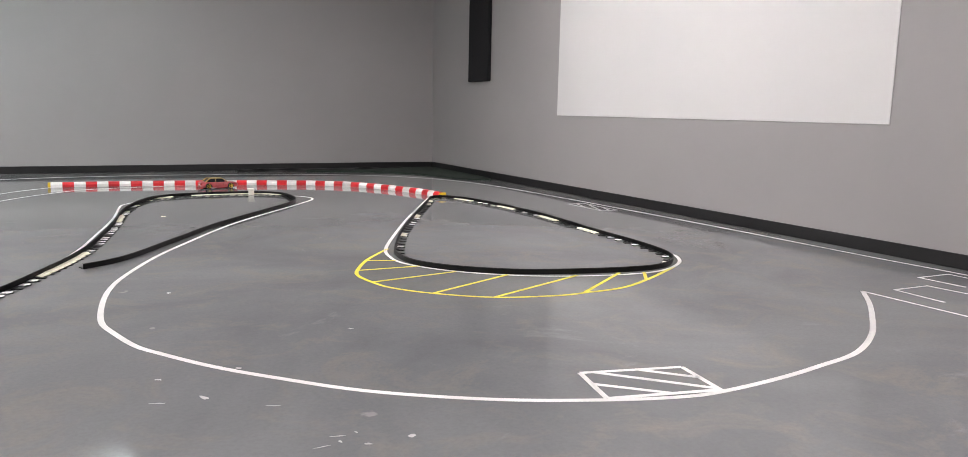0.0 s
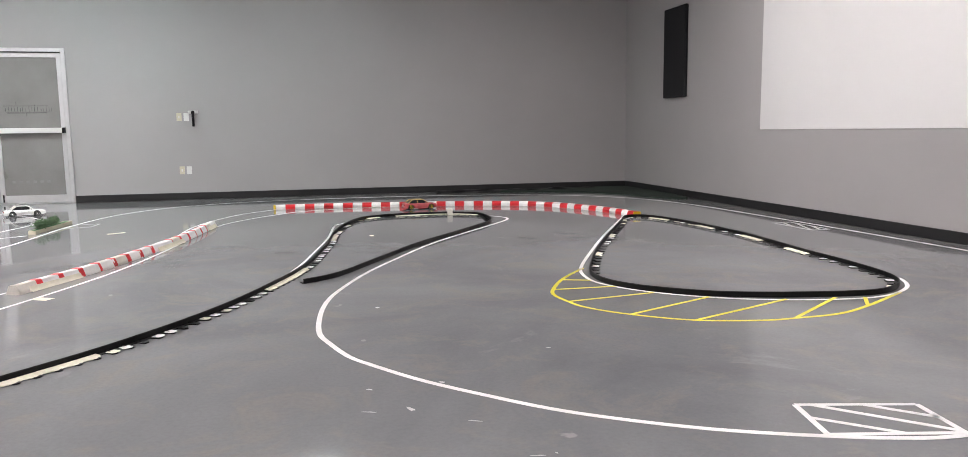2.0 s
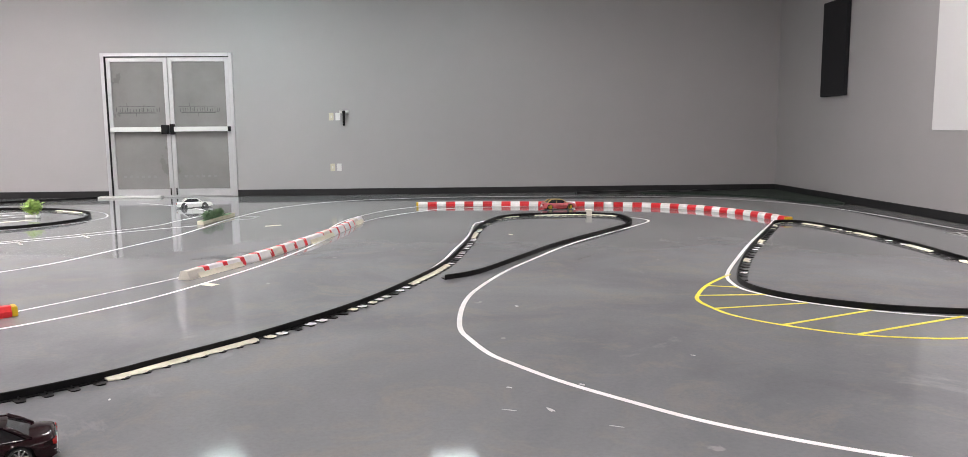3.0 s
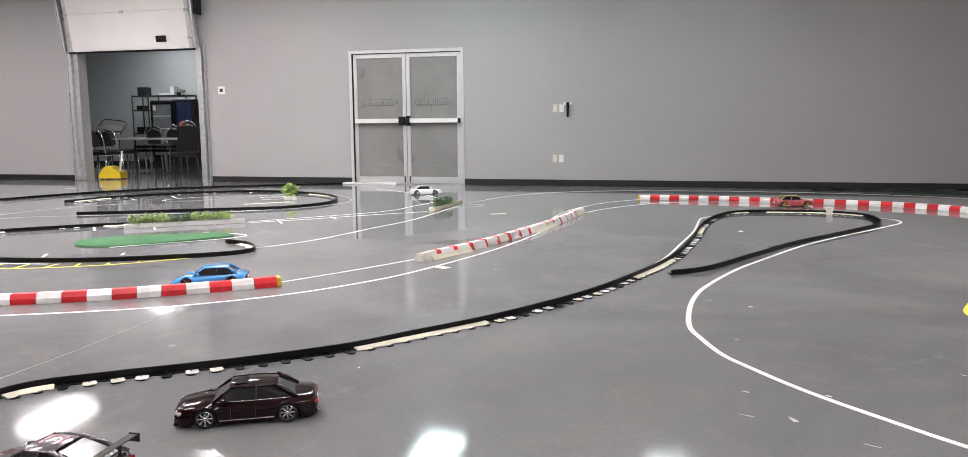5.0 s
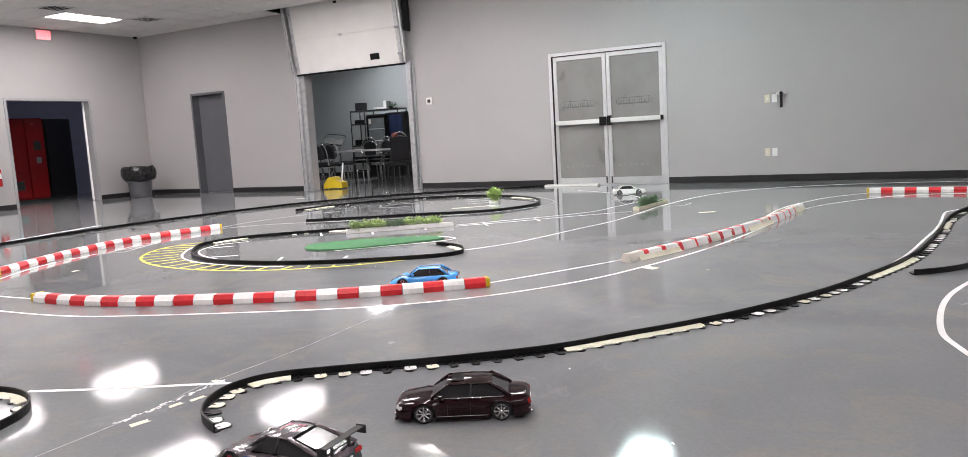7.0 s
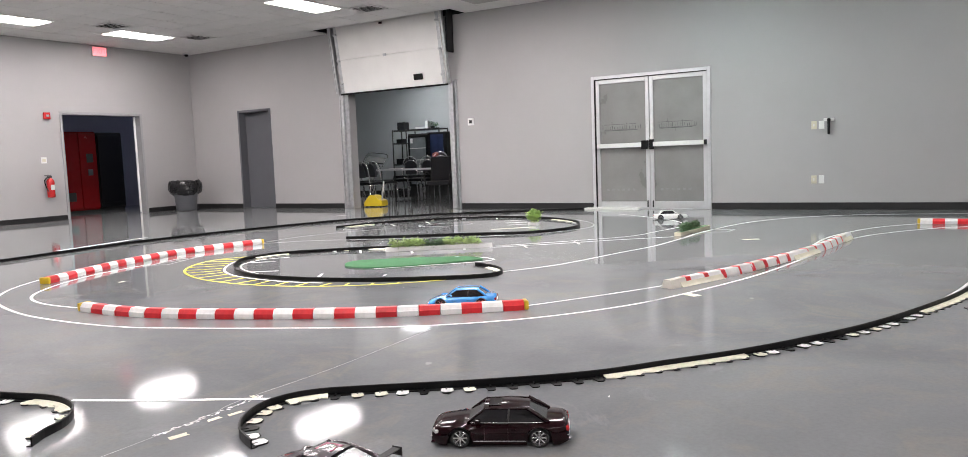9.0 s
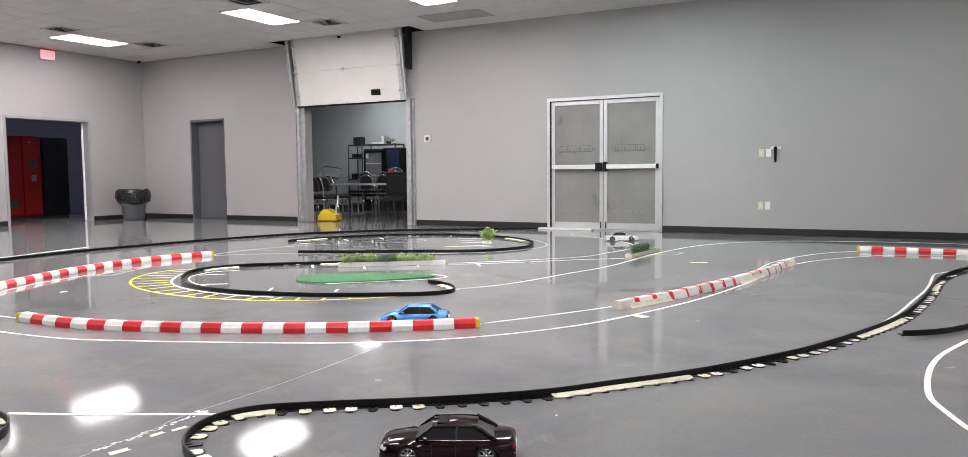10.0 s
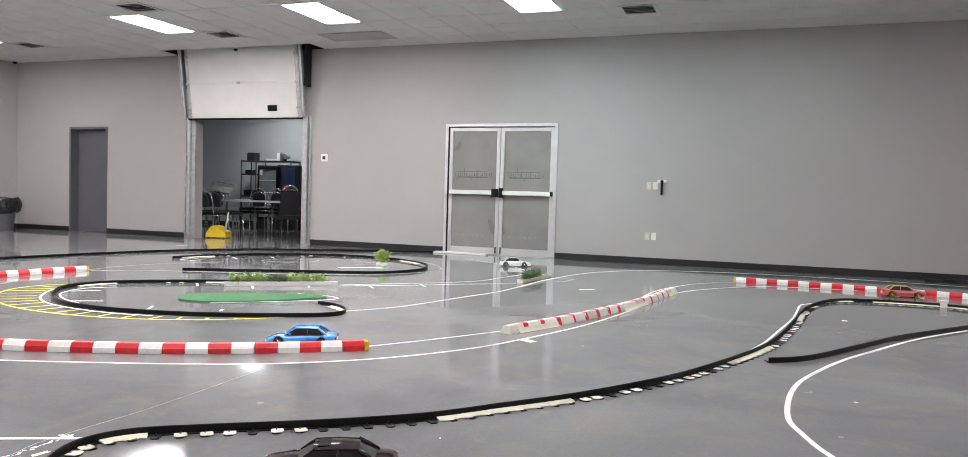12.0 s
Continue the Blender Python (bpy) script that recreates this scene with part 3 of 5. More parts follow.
for s, x, wide in ((-1, g0, 0.225), (1, g1, 0.185)):
    far = x + s * wide
    part("jamb", boxed(min(x, far), max(x, far), -0.026, -0.002, 0.001, 2.36, 0.002), GALVANISED, gate, "galvanised steel jamb plate")
    near = x + s * 0.085
    bm = boxed(min(near, near + s * 0.012), max(near, near + s * 0.012), -0.085, -0.026, 0.03, 2.34, 0.002)
    box(bm, min(near, near + s * 0.06), max(near, near + s * 0.06), -0.095, -0.086, 0.03, 2.34, 0.002)
    box(bm, min(near + s * 0.05, near + s * 0.06), max(near + s * 0.05, near + s * 0.06), -0.085, -0.060, 0.03, 2.34, 0.002)
    part("track", bm, GALVANISED, gate, "steel door track")
    edge = far - s * 0.022
    part("angle", boxed(min(edge, far), max(edge, far), -0.052, -0.026, 0.001, 2.36, 0.003), GALVANISED, gate, "steel edge angle")
    side = x + s * (0.115 if s < 0 else 0.075)
    bm = boxed(min(side, side + s * 0.04), max(side, side + s * 0.04), -0.075, -0.015, 0.02, 1.56, 0.004)
    box(bm, min(side + s * 0.04, side + s * 0.055), max(side + s * 0.04, side + s * 0.055), -0.09, -0.02, 0.02, 1.56, 0.002)
    t = part("track", bm, GALVANISED, gate, "galvanised upper track leaning into the room")
    t.matrix_basis = pose(0, -0.09, 2.30, LEAN, 0, 0)
    for z in (0.4, 1.0, 1.6, 2.2):
        part("bracket", boxed(min(x + s * 0.145, x + s * 0.20), max(x + s * 0.145, x + s * 0.20), -0.06, -0.026, z, z + 0.05, 0.003), GALVANISED, gate)
    part("cable", tube(bmesh.new(), [(x + s * 0.03, -0.10, 2.32), (x + s * 0.045, -0.20, 3.52)], 0.004, 6), CHASSIS, gate, "thin lifting cable")
# bracket plates and spring drum at the head of the tracks
for s, x in ((-1, g0), (1, g1)):
    # right plate is coloured black for the shaded gap between door and wall
    part("head_plate", boxed(min(x + s * 0.135, x + s * 0.165), max(x + s * 0.135, x + s * 0.165), -0.24, -0.03, 2.86, 3.60, 0.004), DARK_VOID if s > 0 else GALVANISED, gate, "black sheet in place of the dark gap by the track" if s > 0 else "")
part("spring_bar", tube(bmesh.new(), [(g0 - 0.1, -0.08, 3.62), (g1 + 0.1, -0.08, 3.62)], 0.03, 10), BLACK_PLASTIC, gate)

# ---- doorway in the west wall ----
y0, y1, top = LO
way = thing("door_3", "pale grey steel door frame with one leaf swung open", "door", pose(WALL_C, 0, 0), kind="structure")
bm = bmesh.new()
box(bm, -0.16, 0.012, y0 - 0.05, y0 + 0.006, 0.001, top + 0.05, 0.003)
box(bm, -0.16, 0.012, y1 - 0.006, y1 + 0.05, 0.001, top + 0.05, 0.003)
box(bm, -0.16, 0.012, y0 + 0.006, y1 - 0.006, top - 0.006, top + 0.05, 0.003)
part("door_frame", bm, PALE_STEEL, way)
leaf = part("door_leaf", boxed(0.020, 0.865, -0.022, 0.022, 0.01, top - 0.01, 0.003), PLATE, way, "pale door leaf standing open")
leaf.matrix_basis = pose(-0.150, y1 - 0.035, 0, 0, 0, 139)
part("push_plate", boxed(0.72, 0.80, 0.022, 0.045, 0.95, 1.10, 0.006), BLACK_PLASTIC, leaf)

# ---- wall fittings ----
panel = thing("acoustic_panel", "tall black fabric acoustic panel on the wall", "wall panel", pose(WALL_B, 10.67, 1.40))
part("cloth", boxed(-0.055, -0.002, -0.325, 0.325, 0, 1.26, 0.012, segments=2), BLACK_CLOTH, panel)
tagged(part("projection_screen", boxed(WALL_B - 0.008, WALL_B - 0.001, 4.03, 8.52, 0.94, 3.46, 0.002), SCREEN), "large plain white projection screen flat on the wall", "screen")


def wall_plate(x, z, material, rocker, label):
    p = thing("wall_plate", label, "wall plate", pose(x, WALL_A, z), "switch and socket plates")
    part("plate", boxed(-0.036, 0.036, -0.008, -0.001, -0.058, 0.058, 0.003, segments=2), material, p)
    bm = bmesh.new()
    if rocker:
        box(bm, -0.012, 0.012, -0.011, -0.007, -0.024, 0.024, 0.002)
    else:
        box(bm, -0.008, 0.008, -0.012, -0.007, -0.018, 0.018, 0.003)
    part("rocker" if rocker else "toggle", bm, PLATE, p)
    return p


wall_plate(-1.575, 1.215, IVORY, False, "ivory light switch plate on the grey wall")
wall_plate(-1.475, 1.215, PLATE, True, "white light switch plate on the grey wall")
wall_plate(-1.575, 0.435, IVORY, False, "ivory socket plate low on the grey wall")
wall_plate(-1.475, 0.435, PLATE, True, "white socket plate low on the grey wall")
hook = thing("wall_holder", "white wall clip holding a black handheld stick", "wall holder", pose(-1.375, WALL_A, 1.275))
part("clip", boxed(-0.07, 0.07, -0.05, -0.001, -0.012, 0.03, 0.008, segments=2), PLATE, hook)
part("stick", lathe(bmesh.new(), ((0.014, -0.20), (0.017, -0.19), (0.020, -0.02), (0.026, 0.0), (0.026, 0.02), (0.012, 0.03)), 12, pose(0, -0.045, 0)), BLACK_PLASTIC, hook, "black tapered stick")
th = thing("thermostat", "small white thermostat with a dark display", "thermostat", pose(-7.38, WALL_A, 1.588))
part("case", boxed(-0.065, 0.065, -0.025, -0.001, -0.065, 0.065, 0.008, segments=2), PLATE, th)
part("display", boxed(-0.03, 0.03, -0.027, -0.024, -0.03, 0.03), CHASSIS, th)

sign = thing("exit_sign", "lit red exit sign under the ceiling", "exit sign", pose(WALL_C, 10.25, 3.41))
part("housing", boxed(0.001, 0.05, -0.155, 0.155, -0.095, 0.095, 0.008, segments=2), PLATE, sign)
part("face", boxed(0.05, 0.054, -0.145, 0.145, -0.085, 0.085), EXIT_RED, sign, "glowing red face")
text = bpy.data.curves.new("letters", "FONT")
text.body, text.size, text.align_x, text.align_y, text.extrude = "EXIT", 0.15, "CENTER", "CENTER", 0.001
text.materials.append(EXIT_PALE)
letters = new("letters", text)
letters.parent = sign
letters.matrix_basis = pose(0.056, 0, 0, 90, 0, 90)
al = thing("fire_alarm", "red fire alarm strobe on the wall", "fire alarm", pose(WALL_C, 9.05, 2.065))
part("case", boxed(0.001, 0.05, -0.06, 0.06, -0.065, 0.065, 0.008, segments=2), RED_GLOSS, al)
part("strobe", boxed(0.05, 0.068, -0.03, 0.03, -0.02, 0.02, 0.006), LAMP_LENS, al)
sw = thing("light_switch", "white light switch plate beside the doorway", "wall plate", pose(WALL_C, 8.93, 1.20))
part("plate", boxed(0.001, 0.009, -0.055, 0.055, -0.06, 0.06, 0.003), PLATE, sw)
part("rocker", boxed(0.009, 0.013, -0.035, 0.035, -0.025, 0.025, 0.002), IVORY, sw)
ex = thing("fire_extinguisher", "red fire extinguisher hung on the wall", "fire extinguisher", pose(WALL_C + 0.09, 8.97, 0.47))
part("cylinder", lathe(bmesh.new(), ((0.055, 0), (0.068, 0.015), (0.070, 0.03), (0.070, 0.31), (0.055, 0.35), (0.025, 0.375), (0.02, 0.39)), 20), RED_GLOSS, ex)
part("valve", boxed(-0.02, 0.02, -0.05, 0.03, 0.385, 0.42, 0.006), CHASSIS, ex)
part("lever", boxed(-0.012, 0.012, -0.10, 0.03, 0.43, 0.442, 0.003), CHASSIS, ex)
part("hose", tube(bmesh.new(), curve([(0, -0.05, 0.40), (0, -0.11, 0.33), (0.03, -0.10, 0.2), (0.05, -0.07, 0.12)], 0.03), 0.010), BLACK_PLASTIC, ex)
part("tag", boxed(0.069, 0.073, -0.035, 0.035, 0.15, 0.25), PLATE, ex, "white instruction tag")
part("bracket", boxed(-0.088, -0.065, -0.03, 0.03, 0.1, 0.33), CHASSIS, ex)
camd = thing("security_camera", "small white dome camera in the ceiling corner", "camera", pose(WALL_C + 0.28, WALL_A - 0.28, CEIL))
part("base", lathe(bmesh.new(), ((0.06, -0.004), (0.06, -0.03), (0.055, -0.035)), 16), PLATE, camd)
part("dome", lathe(bmesh.new(), ((0.048, -0.035), (0.044, -0.06), (0.03, -0.078), (0.008, -0.085)), 16), TINT_GLASS, camd)

trash = thing("trash_bin", "grey round plastic bin with a black bag folded over its rim", "bin", pose(-14.42, 11.66, 0))
part("body", lathe(bmesh.new(), ((0.20, 0.002), (0.215, 0.02), (0.255, 0.48), (0.262, 0.60), (0.268, 0.62)), 28), BIN_GREY, trash)
bm = bmesh.new()
rings = []
rng = random.Random(4)
for r, z in ((0.268, 0.36), (0.33, 0.40), (0.355, 0.50), (0.345, 0.60), (0.31, 0.665), (0.25, 0.64), (0.22, 0.55)):
    ring = []
    for k in range(40):
        a = 2 * math.pi * k / 40
        q = r * (1 + 0.035 * math.sin(5 * a + z * 9) + rng.uniform(-0.02, 0.02))
        ring.append(bm.verts.new((q * math.cos(a), q * math.sin(a), z + 0.02 * math.sin(3 * a) + rng.uniform(-0.008, 0.008))))
    rings.append(ring)
for a, b in zip(rings, rings[1:]):
    for k in range(40):
        bm.faces.new((a[k], a[(k + 1) % 40], b[(k + 1) % 40], b[k]))
bm.faces.new(rings[-1])
part("bag", bm, BAG, trash, "crumpled black bin bag")

# ---- floor lines ----
FLAT = 0.0012


def line(points, width, material, label, smooth=True, group="floor lines", closed=False):
    width *= 1.12
    path = curve(points, 0.05, closed) if smooth else [Vector((*p, 0)) for p in points]
    bm = sweep(bmesh.new(), path, ((-width / 2, 0.0004), (-width / 2, FLAT), (width / 2, FLAT), (width / 2, 0.0004)), closed)
    return tagged(part("floor_line", bm, material), label, "floor line", group)


WHITE = "white tape line curving over the concrete floor"
THIN = "thin white tape line on the concrete floor"
line([(2.08, 9.06), (2.20, 8.92), (2.35, 8.76), (2.37, 8.52), (2.12, 8.12), (1.34, 7.02), (0.84, 6.1), (0.61, 5.62), (0.42, 5.10), (0.342, 4.78), (0.305, 4.45), (0.30, 4.12), (0.345, 3.92), (0.42, 3.69), (0.505, 3.545), (0.67, 3.307), (0.87, 3.08), (1.133, 2.822), (1.495, 2.58), (1.845, 2.422), (2.12, 2.335), (2.30, 2.32), (2.60, 2.34), (2.86, 2.38), (3.15, 2.44), (3.46, 2.60), (3.77, 2.83), (4.0, 3.02), (4.21, 3.22)], 0.024, WHITE_TAPE, WHITE)
line([(4.205, 3.225), (4.215, 2.63), (4.25, 1.2)], 0.018, WHITE_TAPE, THIN, False)
line([(4.40, 2.86), (4.42, 3.17), (4.71, 3.165), (4.75, 2.75)], 0.018, WHITE_TAPE, THIN, False)
line([(4.90, 3.05), (4.89, 3.34), (5.18, 3.335), (5.17, 3.0)], 0.018, WHITE_TAPE, THIN, False)
line([(0.66, 8.78), (0.55, 8.60), (0.495, 8.42), (0.413, 7.535), (0.29, 6.75), (0.172, 6.06), (-0.015, 5.35), (-0.235, 4.82)], 0.018, WHITE_TAPE, WHITE)
line([(-2.10, 2.665), (-2.4, 2.52), (-2.65, 2.39), (-2.99, 2.24)], 0.022, WHITE_TAPE, THIN)
line([(3.72, 8.46), (2.90, 6.99), (2.44, 6.11), (2.14, 5.50), (2.045, 5.20), (2.05, 4.89), (2.26, 4.55), (2.63, 4.27), (3.07, 4.12), (3.44, 4.10), (3.74, 4.25), (3.91, 4.47), (3.96, 4.7)], 0.022, WHITE_TAPE, WHITE)
line([(-3.06, 5.80), (-2.75, 6.34), (-2.53, 7.21), (-2.38, 7.81), (-2.32, 8.45), (-2.25, 9.39), (-1.95, 10.6), (-1.2, 11.45), (0.2, 11.85), (2.2, 11.8), (3.7, 11.35), (4.6, 10.5), (4.98, 9.4), (5.13, 7.6), (5.19, 6.4), (5.23, 5.2), (5.24, 4.0), (5.27, 3.2), (5.3, 1.0)], 0.022, WHITE_TAPE, "thin white boundary line near the walls")
line([(-3.98, 7.42), (-3.0, 8.48), (-2.81, 9.12), (-2.70, 9.80), (-2.85, 10.25), (-3.3, 10.8), (-4.2, 11.5)], 0.020, WHITE_TAPE, THIN)
line([(-3.98, 7.30), (-3.45, 7.74), (-2.95, 8.22), (-2.45, 8.63)], 0.020, WHITE_TAPE, THIN)
line([(1.4, 10.38), (0.29, 10.17), (-0.14, 9.80), (-0.43, 9.41), (-0.66, 8.94), (-0.82, 8.25), (-0.90, 7.38), (-1.10, 6.25), (-1.41, 5.26), (-1.64, 4.78), (-1.97, 4.34), (-2.38, 3.99), (-2.80, 3.76), (-3.36, 3.52), (-3.75, 3.37), (-4.15, 3.245), (-4.70, 3.20), (-5.30, 3.24), (-6.0, 3.44), (-6.48, 3.78), (-6.82, 4.23), (-7.05, 4.75)], 0.022, WHITE_TAPE, WHITE)
line([(-0.15, 10.48), (-0.55, 10.0), (-0.80, 9.40), (-0.94, 8.81), (-0.98, 8.2), (-1.0, 7.6)], 0.020, WHITE_TAPE, THIN)
line([(-2.16, 4.66), (-1.91, 5.06), (-1.66, 5.50), (-1.53, 5.76)], 0.020, WHITE_TAPE, THIN)
line([(-4.93, 3.53), (-5.5, 3.52), (-5.95, 3.68), (-6.32, 4.08), (-6.6, 4.62), (-6.7, 5.16)], 0.020, WHITE_TAPE, THIN)
line([(-7.05, 6.98), (-7.1, 7.6), (-6.9, 8.3), (-6.5, 8.9)], 0.016, DIM_TAPE, THIN)
line([(-7.0, 6.95), (-6.6, 7.35), (-6.0, 7.62), (-5.0, 8.05), (-4.3, 8.5), (-3.92, 9.0), (-3.80, 9.55), (-4.05, 10.1), (-4.45, 10.5)], 0.018, DIM_TAPE, THIN)
line([(-9.16, 5.72), (-9.46, 7.15)], 0.05, WHITE_TAPE, "short broad white strip on the floor", False)


def hatch(corners, bars, material, label, width=0.022, name="hatched_box"):
    """An outlined box with slanting bars, taped on the floor; places are shares of its two sides."""
    a, b, c, d = (Vector((*p, 0)) for p in corners)

    def at(u, v):
        return (a.lerp(b, u)).lerp(d.lerp(c, u), v)

    ob = thing(name, label, "floor marking", group="hatched floor boxes")
    rims = [(a, b), (b, c), (c, d), (d, a)] + [(at(*p), at(*q)) for p, q in bars]
    for k, (p, q) in enumerate(rims):
        w = width
        part("tape_edge" if k < 4 else "tape_bar", sweep(bmesh.new(), [p, q], ((-w / 2, 0.0004), (-w / 2, FLAT + 0.0003 * (k % 3)), (w / 2, FLAT + 0.0003 * (k % 3)), (w / 2, 0.0004))), material, ob)
    return ob


BARS = [((0.55, 0), (1, 0.48)), ((0.12, 0), (1, 0.95)), ((0, 0.45), (0.58, 1))]
hatch([(1.92, 2.69), (2.33, 2.59), (2.29, 2.335), (1.86, 2.43)], BARS, WHITE_TAPE, "white taped box with slanting bars on the floor")
hatch([(5.05, 7.32), (5.06, 6.72), (4.86, 6.72), (4.85, 7.32)], BARS, DIM_TAPE, "small white taped box with slanting bars near the wall", 0.02)
hatch([(-2.26, 9.12), (-2.02, 9.22), (-2.0, 9.50), (-2.22, 9.46)], [], DIM_TAPE, "small white taped rectangle on the floor", 0.018)
hatch([(-6.62, 5.2), (-6.85, 5.75), (-6.70, 5.85), (-6.48, 5.28)], [((0.3, 0), (0.6, 1)), ((0.6, 0), (0.9, 1))], DIM_TAPE, "small white taped box beside the striped kerb", 0.014)

# yellow run-off zones
zone = thing("run_off_zone", "yellow taped crescent with slanting bars on the floor", "floor marking", group="yellow run-off zones")
TAPE = ((-0.012, 0.0004), (-0.012, FLAT), (0.012, FLAT), (0.012, 0.0004))
part("tape_arc", sweep(bmesh.new(), curve([(2.124, 5.43), (1.874, 5.11), (1.72, 4.83), (1.664, 4.66), (1.686, 4.458), (1.737, 4.289), (1.898, 4.084), (2.167, 3.879), (2.494, 3.786), (2.696, 3.785), (2.959, 3.81), (3.241, 3.938), (3.622, 4.165)], 0.05), TAPE), YELLOW_TAPE, zone)
for p, q in (((1.846, 5.075), (2.03, 5.007)), ((1.715, 4.793), (2.108, 4.784)), ((1.686, 4.458), (2.249, 4.549)), ((1.904, 4.082), (2.505, 4.354)), ((2.179, 3.882), (2.896, 4.184)), ((2.69, 3.795), (3.184, 4.149)), ((3.219, 3.928), (3.345, 4.11))):
    part("tape_bar", sweep(bmesh.new(), [Vector((*p, 0)), Vector((*q, 0))], [(o * 0.9, z + 0.0003 if z > 0.001 else z) for o, z in TAPE]), YELLOW_TAPE, zone)
LOOP4 = [(-3.40, 6.08), (-3.17, 6.00), (-2.99, 5.84), (-2.94, 5.66), (-3.08, 5.47), (-3.54, 5.20), (-3.96, 5.03), (-4.55, 4.94), (-5.10, 5.02), (-5.50, 5.26), (-5.86, 5.66), (-5.92, 5.95), (-5.82, 6.25), (-5.50, 6.56), (-5.09, 6.86), (-4.62, 7.08)]
zone = thing("run_off_zone", "yellow taped arc with short ticks outside a black border loop", "floor marking", group="yellow run-off zones")
arc = curve([(-6.02, 6.12), (-6.25, 5.80), (-6.22, 5.45), (-5.92, 5.05), (-5.40, 4.77), (-4.80, 4.67), (-4.19, 4.74), (-3.67, 4.98), (-3.25, 5.36), (-3.02, 5.68)], 0.05)
part("tape_arc", sweep(bmesh.new(), arc, TAPE), YELLOW_TAPE, zone)
inner = curve([(-5.92, 6.15), (-6.0, 5.88), (-5.95, 5.62), (-5.58, 5.18), (-5.14, 4.96), (-4.56, 4.88), (-3.97, 4.97), (-3.54, 5.14), (-3.10, 5.42), (-2.95, 5.62)], 0.05)
for k in range(19):
    a = arc[round((0.05 + 0.044 * k) * (len(arc) - 1))]
    b = min(inner, key=lambda q: (q - a).length)
    part("tape_bar", sweep(bmesh.new(), [a, b], [(o * 0.8, z + 0.0003 if z > 0.001 else z) for o, z in TAPE]), YELLOW_TAPE, zone)
line([(-5.90, 6.1), (-5.97, 5.88), (-5.92, 5.62), (-5.56, 5.20), (-5.13, 4.97), (-4.56, 4.885), (-4.1, 4.93)], 0.020, WHITE_TAPE, WHITE)
line([(-5.62, 6.08), (-5.77, 5.84), (-5.68, 5.52), (-5.40, 5.28), (-5.05, 5.13)], 0.018, WHITE_TAPE, THIN)
line([(-3.95, 6.60), (-3.65, 6.60), (-3.47, 6.52), (-3.48, 6.40), (-3.64, 6.20), (-3.95, 5.92), (-4.2, 5.68)], 0.016, WHITE_TAPE, THIN)
line([(-6.36, 9.40), (-6.15, 9.75), (-5.80, 9.80), (-5.70, 9.60), (-5.95, 9.28), (-6.25, 9.22)], 0.014, DIM_TAPE, "faint white taped oval on the floor", closed=True)
TICKS = [((-5.53, 5.80), (-5.70, 5.64)), ((-4.99, 5.32), (-5.22, 5.18)), ((-5.25, 6.74), (-5.07, 6.54)), ((-4.65, 6.84), (-4.52, 6.68)), ((-4.13, 7.05), (-4.20, 7.16)), ((-3.73, 7.57), (-3.57, 7.36)), ((-3.33, 7.98), (-3.17, 7.77)), ((-4.46, 5.31), (-4.37, 5.17)), ((-3.89, 5.46), (-3.84, 5.37)), ((-7.22, 8.70), (-6.95, 8.68)), ((-6.96, 9.45), (-6.74, 9.27)), ((-6.63, 9.88), (-6.42, 9.68)), ((-5.75, 10.48), (-5.88, 10.75)), ((-5.44, 10.18), (-5.05, 10.45)), ((-5.25, 9.88), (-4.90, 10.12)), ((-5.07, 9.60), (-4.72, 9.86)), ((-9.2, 10.78), (-8.98, 10.80)), ((-4.6, 8.3), (-4.42, 8.42))]
for p, q in TICKS:
    line([p, q], 0.022, WHITE_TAPE, "short white tape tick on the floor", False, "floor ticks")
line([(-4.98, 9.02), (-4.55, 9.40)], 0.06, CREAM_TAPE, "broad cream tape strip on the floor", False)
structure("floor_joint", sweep(bmesh.new(), curve([(-2.275, 1.6), (-2.275, 2.0), (-2.29, 2.38), (-2.32, 2.53), (-2.30, 3.1), (-2.34, 3.9)], 0.05), ((-0.0017, 0.0002), (-0.0017, 0.0008), (0.0017, 0.0008), (0.0017, 0.0002))), JOINT_FILL, "pale filled joint across the concrete", "floor joint")

# loose scraps of tape
rng = random.Random(11)
for x, y, w, d, a in ((-2.20, 2.158, 0.016, 0.036, -15), (-2.232, 2.337, 0.012, 0.030, -8), (-2.208, 2.42, 0.011, 0.033, -10), (-2.31, 2.60, 0.010, 0.02, 70), (-1.62, 8.55, 0.03, 0.09, -60), (-1.31, 5.37, 0.035, 0.06, 60), (0.82, 7.6, 0.02, 0.03, 0), (-5.9, 4.4, 0.02, 0.03, 0)):
    bm = slab(bmesh.new(), [(-w, -d + rng.uniform(0, 0.01)), (w, -d), (w * 0.9, d), (0.2 * w, d - rng.uniform(0, 0.012)), (-w, d)], 0.0004, 0.0016)
    s = tagged(part("tape_scrap", bm, CREAM_TAPE), "torn scrap of cream masking tape on the floor", "tape scrap", "tape scraps")
    s.matrix_basis = pose(x, y, 0, 0, 0, a)

